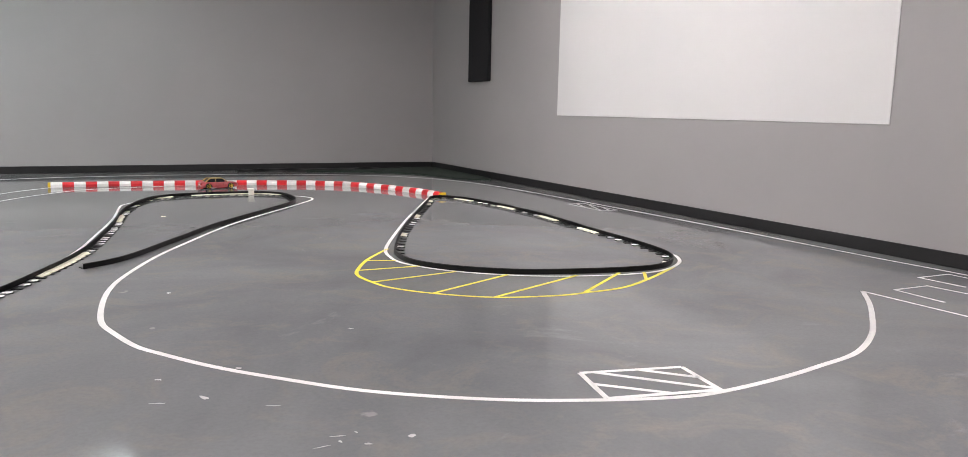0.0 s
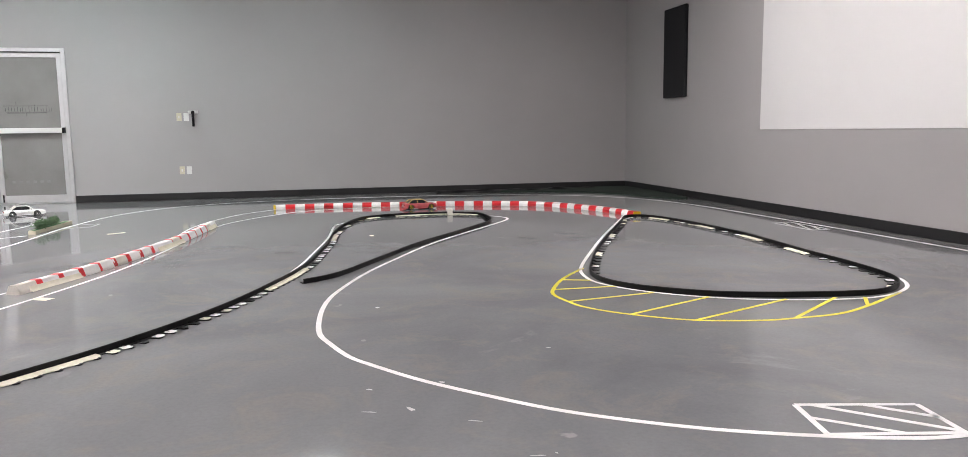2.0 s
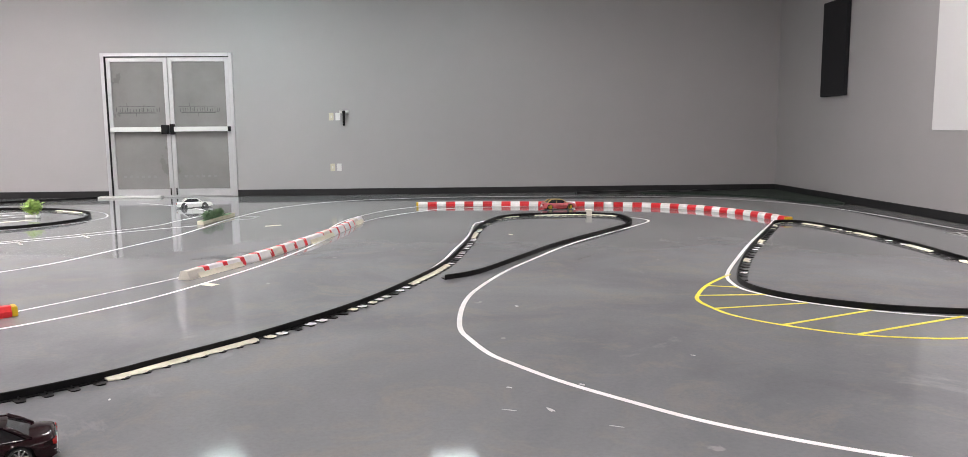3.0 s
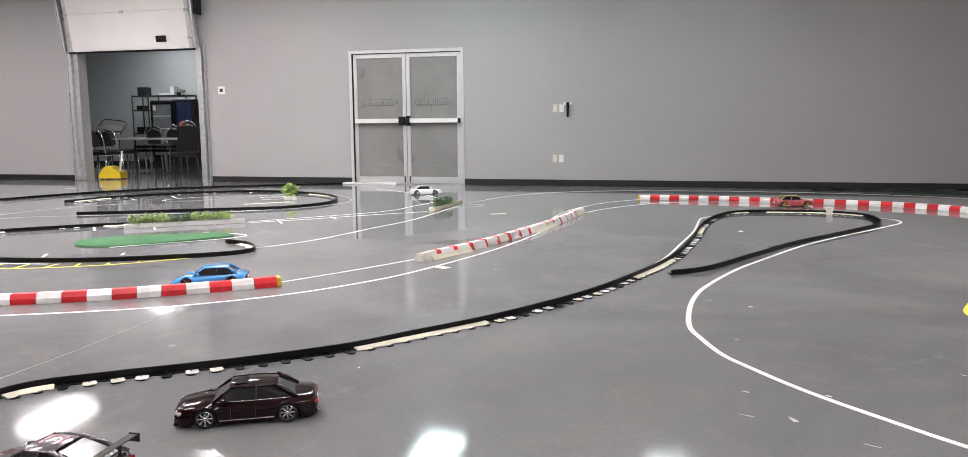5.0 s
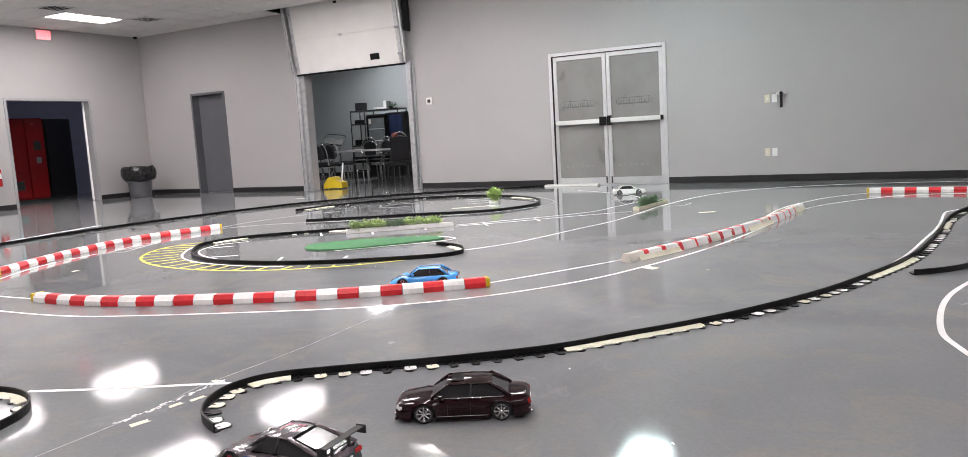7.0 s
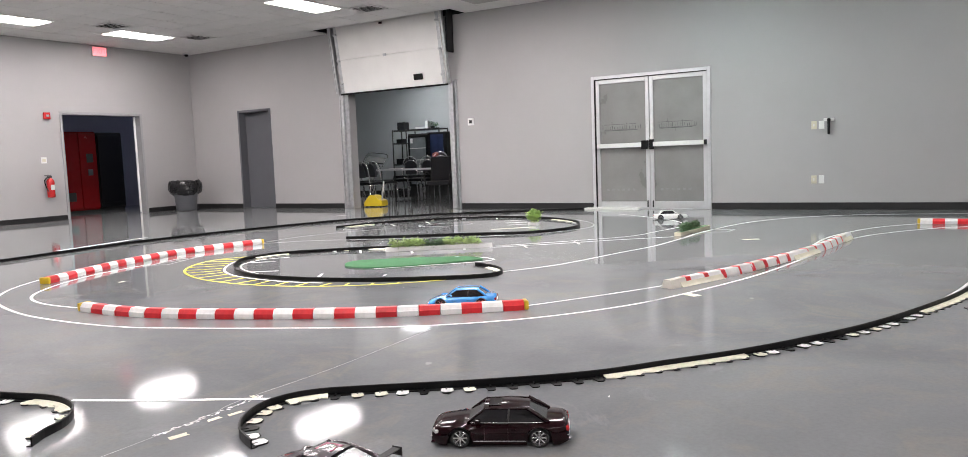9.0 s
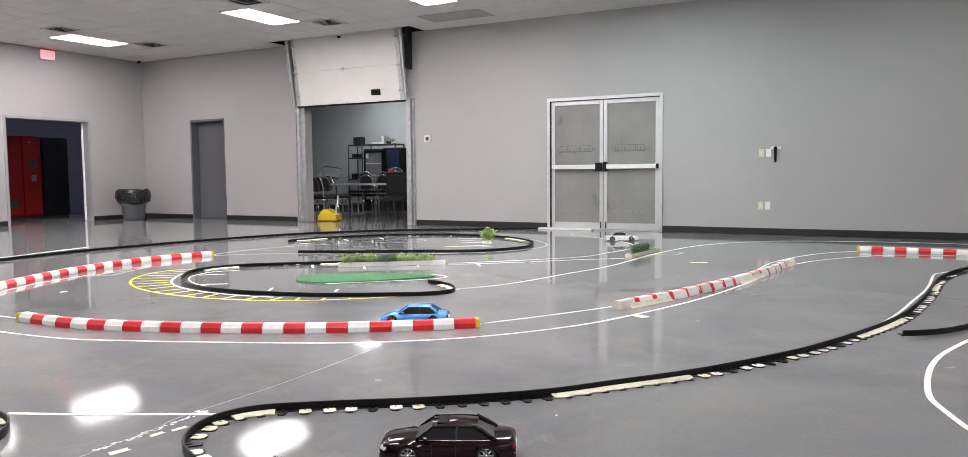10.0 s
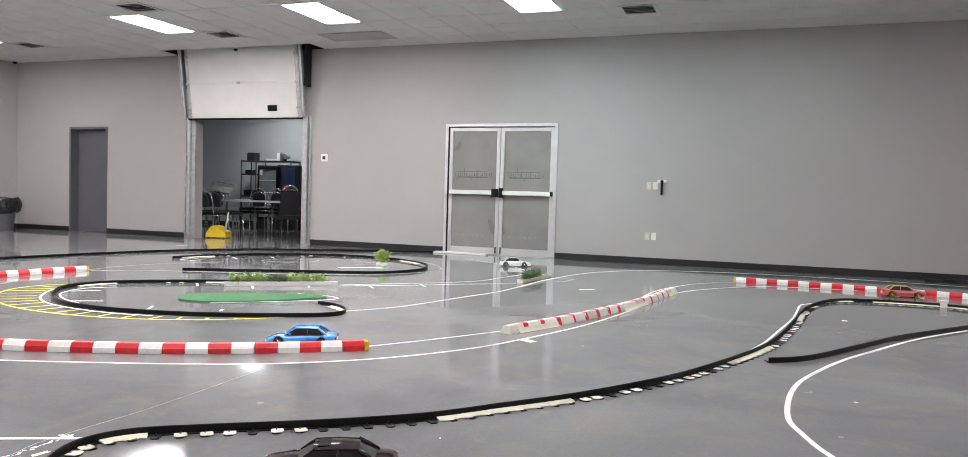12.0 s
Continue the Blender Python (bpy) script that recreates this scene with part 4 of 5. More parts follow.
# pale chips and scratches worn into the slab, and filler crumbs along the joint
rng = random.Random(31)
CHIPS = ((0.601, 2.99, 0.013, 0.028, 25), (0.476, 3.233, 0.008, 0.016, 60), (0.756, 3.25, 0.008, 0.018, 50), (0.459, 2.994, 0.004, 0.03, 70), (0.795, 2.825, 0.003, 0.028, 65), (0.924, 2.505, 0.004, 0.028, 80), (0.922, 2.464, 0.005, 0.012, 20), (0.992, 2.416, 0.007, 0.016, 60), (1.131, 2.419, 0.014, 0.014, 10), (0.984, 2.51, 0.004, 0.01, 20), (0.86, 2.45, 0.003, 0.03, 95), (-1.002, 3.197, 0.005, 0.012, 20), (-0.446, 2.624, 0.006, 0.014, 40), (0.606, 3.39, 0.003, 0.02, 30), (0.62, 4.6, 0.012, 0.02, 15), (1.3, 3.6, 0.006, 0.014, 70))
for x, y, w, d, a in CHIPS:
    ring = []
    for k in range(11):
        u = 2 * math.pi * k / 11
        q = rng.uniform(0.55, 1.1)
        ring.append((w * q * math.cos(u), d * q * math.sin(u)))
    chip = tagged(part("floor_chip", slab(bmesh.new(), ring, 0.0002, 0.0009), DIM_TAPE), "pale worn chip in the grey concrete floor", "floor chip", "floor chips")
    chip.matrix_basis = pose(x, y, 0, 0, 0, a)
crumbs = bmesh.new()
for k in range(70):
    y = rng.uniform(2.12, 2.62)
    x = -2.278 - 0.035 * max(0, y - 2.3) + rng.gauss(0, 0.007)
    r = rng.uniform(0.002, 0.006)
    slab(crumbs, [(x + r * rng.uniform(0.5, 1.4) * math.cos(2 * math.pi * j / 5), y + 2.2 * r * rng.uniform(0.5, 1.4) * math.sin(2 * math.pi * j / 5)) for j in range(5)], 0.0003, 0.0012)
tagged(part("joint_crumbs", crumbs, WHITE_TAPE), "crumbled pale filler scattered along the floor joint", "crumbs", kind="stuff")

# ---- black border strips ----
STRIP = ((-0.003, 0.001), (-0.003, 0.030), (-0.005, 0.032), (-0.003, 0.035), (0.003, 0.035), (0.004, 0.032), (0.002, 0.029), (0.002, 0.005), (0.018, 0.004), (0.018, 0.001))
tab_bm = bmesh.new()
slab(tab_bm, [(-0.022, 0.016), (0.022, 0.016), (0.016, 0.060), (0.008, 0.066), (-0.008, 0.066), (-0.016, 0.060)], 0.001, 0.006)
box(tab_bm, -0.003, 0.003, 0.002, 0.030, 0.006, 0.009)
TAB = bpy.data.meshes.new("tab")
bmesh.ops.recalc_face_normals(tab_bm, faces=tab_bm.faces)
tab_bm.to_mesh(TAB)
tab_bm.free()
TAB.materials.append(BLACK_PLASTIC)
cap_bm = bmesh.new()
slab(cap_bm, [(-0.023, 0.014), (0.022, 0.012), (0.025, 0.050), (0.011, 0.062), (-0.017, 0.060), (-0.026, 0.048)], 0.0066, 0.0085)
CAP = bpy.data.meshes.new("tape_piece")
bmesh.ops.recalc_face_normals(cap_bm, faces=cap_bm.faces)
cap_bm.to_mesh(CAP)
cap_bm.free()
CAP.materials.append(CREAM_TAPE)
CAP_WHITE = CAP.copy()
CAP_WHITE.materials.clear()
CAP_WHITE.materials.append(WHITE_TAPE)


def border(points, label, closed=False, taped=(), capped=0.0, near=True, seed=1, every=0.105):
    """A low black edging strip with tabs on its right; taped: stretches (shares of its length) under long masking tape."""
    ob = thing("track_border", label, "track border", group="black track borders")
    path = curve(points, 0.03, closed)
    rng = random.Random(seed)
    part("strip", sweep(bmesh.new(), path, STRIP, closed), BLACK_PLASTIC, ob, smooth=False)
    right = normals(path, closed)
    n, step = len(path), max(1, round(every / 0.03))
    rest = bmesh.new()
    for k in range(1, n - 1, step):
        u = k / n
        p, r = path[k], right[k]
        m = Matrix(((r.y, r.x, 0, p.x), (-r.x, r.y, 0, p.y), (0, 0, 1, 0), (0, 0, 0, 1)))
        if near:
            shared("tab", TAB, ob, m)
        else:
            c = [m @ Vector(q) for q in ((-0.02, 0.016, 0.004), (0.02, 0.016, 0.004), (0.014, 0.064, 0.004), (-0.014, 0.064, 0.004))]
            rest.faces.new([rest.verts.new(q) for q in c])
        share = capped if isinstance(capped, float) else next((c for a, b, c in capped if a <= u < b), 0.0)
        if not any(a <= u <= b for a, b in taped) and rng.random() < share:
            shared("tape_piece", CAP_WHITE if rng.random() < 0.7 else CAP, ob, m @ pose(rng.uniform(-0.008, 0.008), rng.uniform(-0.004, 0.006), 0, 0, 0, rng.uniform(-14, 14)))
    if near:
        rest.free()
    else:
        tagged(part("tabs", rest, BLACK_PLASTIC, ob), kind="stuff")
    for a, b in taped:
        cut = range(round(a * (n - 1)), round(b * (n - 1)) + 1)
        bm = bmesh.new()
        rows = []
        for k in cut:
            wave = 0.010 * math.sin(k * 2 * math.pi / step) + rng.uniform(-0.003, 0.003)
            lift = 0.009 + 0.002 * math.cos(k * 2 * math.pi / step)
            rows.append([bm.verts.new(path[k] + right[k] * o + Vector((0, 0, z))) for o, z in ((0.008, 0.013), (0.034, lift + 0.002), (0.050 + wave, lift - 0.003), (0.050 + wave, 0.004), (0.008, 0.009))])
        for p, q in zip(rows, rows[1:]):
            for j in range(5):
                bm.faces.new((p[j], p[(j + 1) % 5], q[(j + 1) % 5], q[j]))
        bm.faces.new(rows[0]), bm.faces.new(rows[-1])
        part("tape_strip", bm, CREAM_TAPE, ob, "rippled cream masking tape over the tabs")
    return ob


LOOP2 = [(-1.86, 2.185), (-1.99, 2.25), (-2.09, 2.36), (-2.14, 2.52), (-2.08, 2.69), (-1.88, 2.85), (-1.50, 3.11), (-1.16, 3.39), (-0.93, 3.67), (-0.62, 4.07), (-0.27, 4.66), (-0.01, 5.28), (0.215, 5.99), (0.39, 7.03), (0.49, 7.86), (0.62, 8.46), (0.80, 8.92), (1.05, 9.12), (1.38, 9.19), (1.82, 9.18), (2.12, 9.0), (2.18, 8.62), (2.09, 8.19), (1.68, 7.57), (1.16, 6.84), (0.78, 6.18), (0.45, 5.61), (0.215, 5.40)]
border(LOOP2, "low black plastic edging strip, its tabs held by cream tape", taped=((0.040, 0.054), (0.139, 0.192), (0.296, 0.352), (0.455, 0.485), (0.585, 0.60), (0.615, 0.69)), capped=((0, 0.012, 1.0), (0.012, 0.04, 0.7), (0.054, 0.068, 0.8), (0.068, 0.10, 0.6), (0.10, 0.137, 0.0), (0.192, 0.275, 0.75), (0.275, 0.6, 0.5)), seed=3, every=0.094)
LOOP1 = [(3.63, 8.19), (3.87, 8.10), (4.02, 7.46), (4.06, 6.54), (3.98, 5.59), (3.94, 4.92), (3.85, 4.47), (3.66, 4.24), (3.41, 4.15), (3.02, 4.20), (2.60, 4.33), (2.29, 4.55), (2.11, 4.81), (2.08, 5.09), (2.17, 5.40), (2.50, 6.13), (2.93, 6.94), (3.40, 7.80)]
border(LOOP1, "low black plastic edging strip in a closed teardrop loop", True, ((0.03, 0.06), (0.11, 0.14), (0.19, 0.225), (0.27, 0.30), (0.735, 0.75), (0.84, 0.86), (0.965, 0.98)), 0.38, seed=8)
border([(-4.2, 1.95), (-3.75, 2.02), (-3.31, 2.11), (-3.05, 2.18), (-2.88, 2.17), (-2.75, 2.10), (-2.68, 2.02), (-2.64, 1.93), (-2.59, 1.86)], "short low black plastic edging strip on the floor", taped=((0.62, 0.78),), capped=0.4, seed=5)
border(LOOP4, "low black plastic edging strip in an open loop round green turf", taped=((0.03, 0.10), (0.70, 0.76), (0.9, 0.97)), capped=0.15, near=False, seed=6)
LOOP3 = [(-7.40, 8.75), (-7.25, 9.35), (-6.76, 10.05), (-5.92, 10.60), (-5.03, 10.55), (-4.31, 10.12), (-3.99, 9.60), (-3.95, 9.12), (-4.24, 8.60), (-4.92, 8.26), (-5.57, 7.90), (-6.22, 7.62)]
border(LOOP3, "low black plastic edging strip in a long open loop", taped=((0.02, 0.08), (0.45, 0.52)), capped=0.2, near=False, seed=7)
border([(-8.66, 3.2), (-8.68, 4.81), (-8.78, 5.56), (-8.86, 6.67), (-8.74, 7.75), (-8.46, 9.0), (-8.05, 10.0), (-7.29, 10.90), (-6.39, 11.50), (-5.6, 11.95), (-5.1, 12.25)], "long low black plastic edging strip beside the far lane", near=False, seed=9)

# ---- striped kerbs ----


def block(length, index):
    """One kerb block: upright foot, sloped shoulders, flat top."""
    bm = bmesh.new()
    prof = ((-0.041, 0.001), (-0.041, 0.032), (-0.038, 0.035), (-0.024, 0.055), (-0.020, 0.058), (0.020, 0.058), (0.024, 0.055), (0.038, 0.035), (0.041, 0.032), (0.041, 0.001))
    sweep(bm, [Vector((-length / 2 + 0.001, 0, 0)), Vector((length / 2 - 0.001, 0, 0))], prof)
    me = bpy.data.meshes.new("kerb_block")
    bmesh.ops.recalc_face_normals(bm, faces=bm.faces)
    bm.to_mesh(me)
    bm.free()
    me.materials.append(index)
    return me


def kerb(points, count, label, caps=(True, True), start=0):
    ob = thing("striped_kerb", label, "kerb", group="red and white kerbs")
    path = curve(points, 0.01)
    size = (len(path) - 1) / count
    length = sum((b - a).length for a, b in zip(path, path[1:])) / count
    red, white = block(length, RED_PAINT), block(length, WHITE_PAINT)
    rng = random.Random(count)
    for k in range(count):
        a, b = path[round(k * size)], path[min(len(path) - 1, round((k + 1) * size))]
        mid, d = (a + b) / 2, b - a
        shared("kerb_block", red if (k + start) % 2 else white, ob, pose(mid.x, mid.y, 0, 0, 0, math.degrees(math.atan2(d.y, d.x)) + rng.uniform(-0.8, 0.8)))
    for flag, p, q in ((caps[0], path[0], path[3]), (caps[1], path[-1], path[-4])):
        if flag:
            d = p - q
            cap = part("end_cap", boxed(0.0, 0.028, -0.044, 0.044, 0.001, 0.058, 0.010, segments=2), YELLOW_PAINT, ob, "yellow end cap")
            cap.matrix_basis = pose(p.x, p.y, 0, 0, 0, math.degrees(math.atan2(d.y, d.x)))
    return ob


kerb([(-0.17, 10.48), (0.58, 10.46), (1.33, 10.36), (2.2, 10.19), (2.85, 9.95), (3.25, 9.62), (3.51, 9.18), (3.69, 8.73), (3.78, 8.28)], 42, "long curved kerb of red and white blocks with yellow ends")
kerb([(-4.92, 3.485), (-4.53, 3.485), (-4.13, 3.55), (-3.67, 3.70), (-3.27, 3.86), (-2.94, 4.02), (-2.61, 4.22), (-2.30, 4.44), (-2.12, 4.58)], 24, "curved kerb of red and white blocks with yellow ends", start=0)
kerb([(-6.50, 4.10), (-6.70, 4.52), (-6.98, 5.20), (-7.14, 6.03), (-6.99, 6.95)], 24, "curved kerb of red and white blocks with yellow ends", start=1)

# white foam kerb with thin red bands
ob = thing("white_kerb", "white foam block kerb with thin red bands and peeling cream tape", "kerb")
path = curve([(-1.53, 5.54), (-1.43, 5.80), (-1.28, 6.20), (-1.12, 6.74), (-0.97, 7.36), (-0.85, 7.98), (-0.75, 8.84)], 0.01)
COUNT = 17
size = (len(path) - 1) / COUNT
rng = random.Random(2)
for k in range(COUNT):
    a, b = path[round(k * size)], path[min(len(path) - 1, round((k + 1) * size))]
    d, mid = b - a, (a + b) / 2
    half = d.length / 2
    turn = math.degrees(math.atan2(d.y, d.x)) + rng.uniform(-2.5, 2.5)
    bm = bmesh.new()
    prof = ((-0.046, 0.001), (-0.044, 0.018), (-0.026, 0.057), (-0.021, 0.060), (0.021, 0.060), (0.026, 0.057), (0.044, 0.018), (0.046, 0.001))
    sweep(bm, [Vector((-half + 0.003, 0, 0)), Vector((-half * 0.5, 0, 0)), Vector((half * 0.5, 0, 0)), Vector((half - 0.003, 0, 0))], prof)
    for v in bm.verts:
        v.co += Vector((0, rng.uniform(-0.002, 0.002), rng.uniform(-0.0015, 0.0015) if v.co.z > 0.01 else 0))
    piece = part("foam_block", bm, WHITE_PAINT if k % 5 else CREAM_FOAM, ob)
    piece.matrix_basis = pose(mid.x, mid.y, 0, 0, 0, turn)
    if 0 < k < COUNT - 1 and k not in (9,):
        w = 0.024 if k < 9 else 0.018
        bm = sweep(bmesh.new(), [Vector((-w, 0, 0)), Vector((w, 0, 0))], [(o * 1.04, z + 0.0018) for o, z in prof])
        band = part("red_band", bm, RED_PAINT, ob)
        band.matrix_basis = pose(a.x, a.y, 0, 0, 0, turn)
for a, b in ((0.03, 0.18), (0.5, 0.66), (0.9, 1.0)):
    cut = path[round(a * (len(path) - 1)):round(b * (len(path) - 1)) + 1:6]
    part("tape_strip", sweep(bmesh.new(), cut, ((0.040, 0.003), (0.036, 0.034), (0.040, 0.035), (0.052, 0.014), (0.066, 0.003))), CREAM_TAPE, ob, "cream tape skirt")

# ---- turf, planters ----
pts = curve([(-4.66, 5.84), (-4.50, 5.68), (-4.24, 5.70), (-3.92, 5.95), (-3.68, 6.25), (-3.56, 6.44), (-3.62, 6.52), (-3.84, 6.54), (-4.25, 6.34), (-4.55, 6.14), (-4.68, 6.0)], 0.05, True)
tagged(part("turf_patch", slab(bmesh.new(), pts, 0.001, 0.012), GREEN_TURF), "flat green artificial turf patch inside the black loop", "turf")
pts = [(3.1, 12.36), (3.3, 12.0), (3.9, 11.82), (4.35, 11.55), (4.72, 11.05), (4.92, 10.4), (5.2, 10.1), (5.38, 10.3), (5.40, 12.40), (4.2, 12.42)]
tagged(part("turf_mat", slab(bmesh.new(), curve(pts, 0.12, True), 0.001, 0.02), DARK_TURF), "dark green turf offcut lying in the room corner", "turf")
heap = thing("black_sheet", "crumpled black plastic sheet lying along the wall base", "sheet", pose(0, 0, 0))
bm = bmesh.new()
rng = random.Random(21)
cols, rows_ = 46, 7
grid = []
for i in range(cols + 1):
    x = 2.2 + 2.6 * i / cols
    row = []
    for j in range(rows_ + 1):
        v = j / rows_
        width = 0.32 * (0.6 + 0.4 * math.sin(3.1 * i / cols + 0.3)) + 0.05 * math.sin(i * 0.9)
        z = 0.004 + (0.07 * math.sin(math.pi * v) * (0.5 + 0.5 * noise.noise((x * 3, v * 3, 0.0))) if 0 < j < rows_ else 0)
        row.append(bm.verts.new((x, 12.40 - width * v, max(0.003, z))))
    grid.append(row)
for a, b in zip(grid, grid[1:]):
    for j in range(rows_):
        bm.faces.new((a[j], a[j + 1], b[j + 1], b[j]))
part("sheet", bm, BLACK_PLASTIC, heap)


def foliage(parent, spots, count, size, material, seed, name="leaves"):
    """Many small folded leaves round a few spots (x, y, z, radius)."""
    bm = bmesh.new()
    rng = random.Random(seed)
    for x, y, z, r in spots:
        for _ in range(count):
            d = Vector((rng.gauss(0, 1), rng.gauss(0, 1), rng.gauss(0, 0.8))).normalized()
            c = Vector((x, y, z)) + d * r * rng.uniform(0.35, 1.1)
            c.z = max(c.z, 0.012)
            m = Matrix.Translation(c) @ Euler((rng.uniform(-0.9, 0.9), rng.uniform(-0.9, 0.9), rng.uniform(0, 6.3))).to_matrix().to_4x4()
            s = size * rng.uniform(0.6, 1.3)
            base, tip = bm.verts.new(m @ Vector((0, 0, 0))), bm.verts.new(m @ Vector((0, 2 * s, 0.2 * s)))
            left, right = bm.verts.new(m @ Vector((-0.55 * s, s, 0.35 * s))), bm.verts.new(m @ Vector((0.55 * s, s, 0.35 * s)))
            bm.faces.new((base, right, tip)), bm.faces.new((base, tip, left))
    return tagged(part(name, bm, material, parent), kind="stuff")


tray = thing("planter_tray", "long white tray with three clumps of bright green plastic plants", "planter", pose(-4.43, 7.03, 0, 0, 0, 35.7))
bm = boxed(-0.55, 0.55, -0.03, 0.03, 0.001, 0.014, 0.003)
box(bm, -0.55, 0.55, -0.034, -0.026, 0.001, 0.044, 0.002)
box(bm, -0.55, 0.55, 0.026, 0.034, 0.001, 0.044, 0.002)
box(bm, -0.555, -0.547, -0.034, 0.034, 0.001, 0.044, 0.002)
box(bm, 0.547, 0.555, -0.034, 0.034, 0.001, 0.044, 0.002)
part("tray", bm, PLANTER, tray)
for a, b, m, s in ((-0.48, -0.19, LEAF, 1), (-0.11, 0.02, DARK_LEAF, 2), (0.08, 0.40, LEAF, 3)):
    n = max(2, round((b - a) / 0.05))
    spots = [(a + (b - a) * k / (n - 1), 0.005 * (-1) ** k, 0.085 - 0.014 * (k % 2) - (0.014 if m is DARK_LEAF else 0), 0.050) for k in range(n)]
    foliage(tray, spots, 110, 0.0140, m, s)
    for x, y, z, r in spots:
        part("stem", tube(bmesh.new(), [(x, y, 0.012), (x + 0.005, y, z)], 0.003, 5), STEM, tray)
boxp = thing("planter_box", "pale wooden planter trough with low dark green plants", "planter", pose(-2.38, 9.14, 0, 0, 0, 84))
bm = boxed(-0.42, 0.42, -0.030, 0.030, 0.001, 0.012)
box(bm, -0.43, 0.43, -0.038, -0.030, 0.001, 0.040, 0.002)
box(bm, -0.43, 0.43, 0.030, 0.038, 0.001, 0.040, 0.002)
box(bm, -0.435, -0.427, -0.038, 0.038, 0.001, 0.040, 0.002)
box(bm, 0.427, 0.435, -0.038, 0.038, 0.001, 0.040, 0.002)
part("trough", bm, WOOD, boxp)
part("moss", boxed(-0.425, 0.425, -0.029, 0.029, 0.012, 0.037, 0.004), GREEN_TURF, boxp, "dark green filling")
foliage(boxp, [(-0.27, 0, 0.07, 0.05), (-0.21, 0, 0.08, 0.05), (-0.15, 0, 0.07, 0.045), (0.02, 0, 0.075, 0.05), (0.09, 0, 0.08, 0.045)], 170, 0.014, DARK_LEAF, 4)
pot = thing("potted_bush", "small bright green plastic bush on a white base", "plant", pose(-4.66, 9.62, 0))
part("pot", boxed(-0.07, 0.07, -0.05, 0.05, 0.001, 0.04, 0.006), PLANTER, pot)
part("stem", tube(bmesh.new(), [(0, 0, 0.04), (0.01, 0, 0.14)], 0.006, 6), STEM, pot)
foliage(pot, [(0, 0, 0.09, 0.075), (0.03, 0.02, 0.14, 0.065), (-0.05, 0, 0.12, 0.06), (0.01, -0.03, 0.175, 0.045)], 220, 0.016, LEAF, 5)
mk = thing("kerb_marker", "small cream block clipped on the black strip", "marker", pose(1.83, 9.10, 0))
part("block", boxed(-0.035, 0.035, -0.03, 0.03, 0.047, 0.075, 0.005), CREAM_FOAM, mk)
part("leg", boxed(-0.03, 0.03, -0.03, -0.012, 0.001, 0.047, 0.003), CREAM_FOAM, mk)


# ---- model cars ----
def interp(table, x):
    for (a, u), (b, v) in zip(table, table[1:]):
        if x <= b:
            return u + (v - u) * max(0.0, (x - a) / (b - a))
    return table[-1][1]


def wheel(parent, x, y, r, rim, spokes, steer=0.0):
    """A wheel with its tyre, dished rim and spokes; y tells the side."""
    s = 1 if y > 0 else -1
    w = part("wheel", lathe(bmesh.new(), ((r * 0.30, -0.011), (r * 0.34, 0.006), (r * 0.20, 0.009)), 16), CHASSIS, parent, smooth=True)
    w.matrix_basis = pose(x, y, r, -90 * s, 0, steer)
    part("tyre", lathe(bmesh.new(), ((r * 0.80, -0.013), (r * 0.95, -0.013), (r, -0.009), (r, 0.009), (r * 0.95, 0.0125), (r * 0.80, 0.0125), (r * 0.78, 0.008), (r * 0.78, -0.012)), 28), RUBBER, w)
    bm = bmesh.new()
    steps = 28
    rings = [[bm.verts.new((q * math.cos(2 * math.pi * k / steps), q * math.sin(2 * math.pi * k / steps), z)) for k in range(steps)] for q, z in ((r * 0.79, 0.011), (r * 0.74, 0.012), (r * 0.68, 0.004), (r * 0.68, -0.006))]
    for a, b in zip(rings, rings[1:]):
        for k in range(steps):
            bm.faces.new((a[k], a[(k + 1) % steps], b[(k + 1) % steps], b[k]))
    for k in range(spokes):
        spoke = box(bmesh.new(), r * 0.12, r * 0.72, -r * 0.065, r * 0.065, 0.002, 0.009, 0.001)
        spoke.transform(pose(0, 0, 0, 0, 0, 360 * k / spokes))
        tmp = bpy.data.meshes.new("spoke_mesh")
        spoke.to_mesh(tmp)
        spoke.free()
        bm.from_mesh(tmp)
        bpy.data.meshes.remove(tmp)
    part("rim", bm, rim, w, smooth=False)
    part("hub_cap", lathe(bmesh.new(), ((r * 0.20, 0.004), (r * 0.19, 0.010), (r * 0.10, 0.0125)), 14), rim, w)
    return w


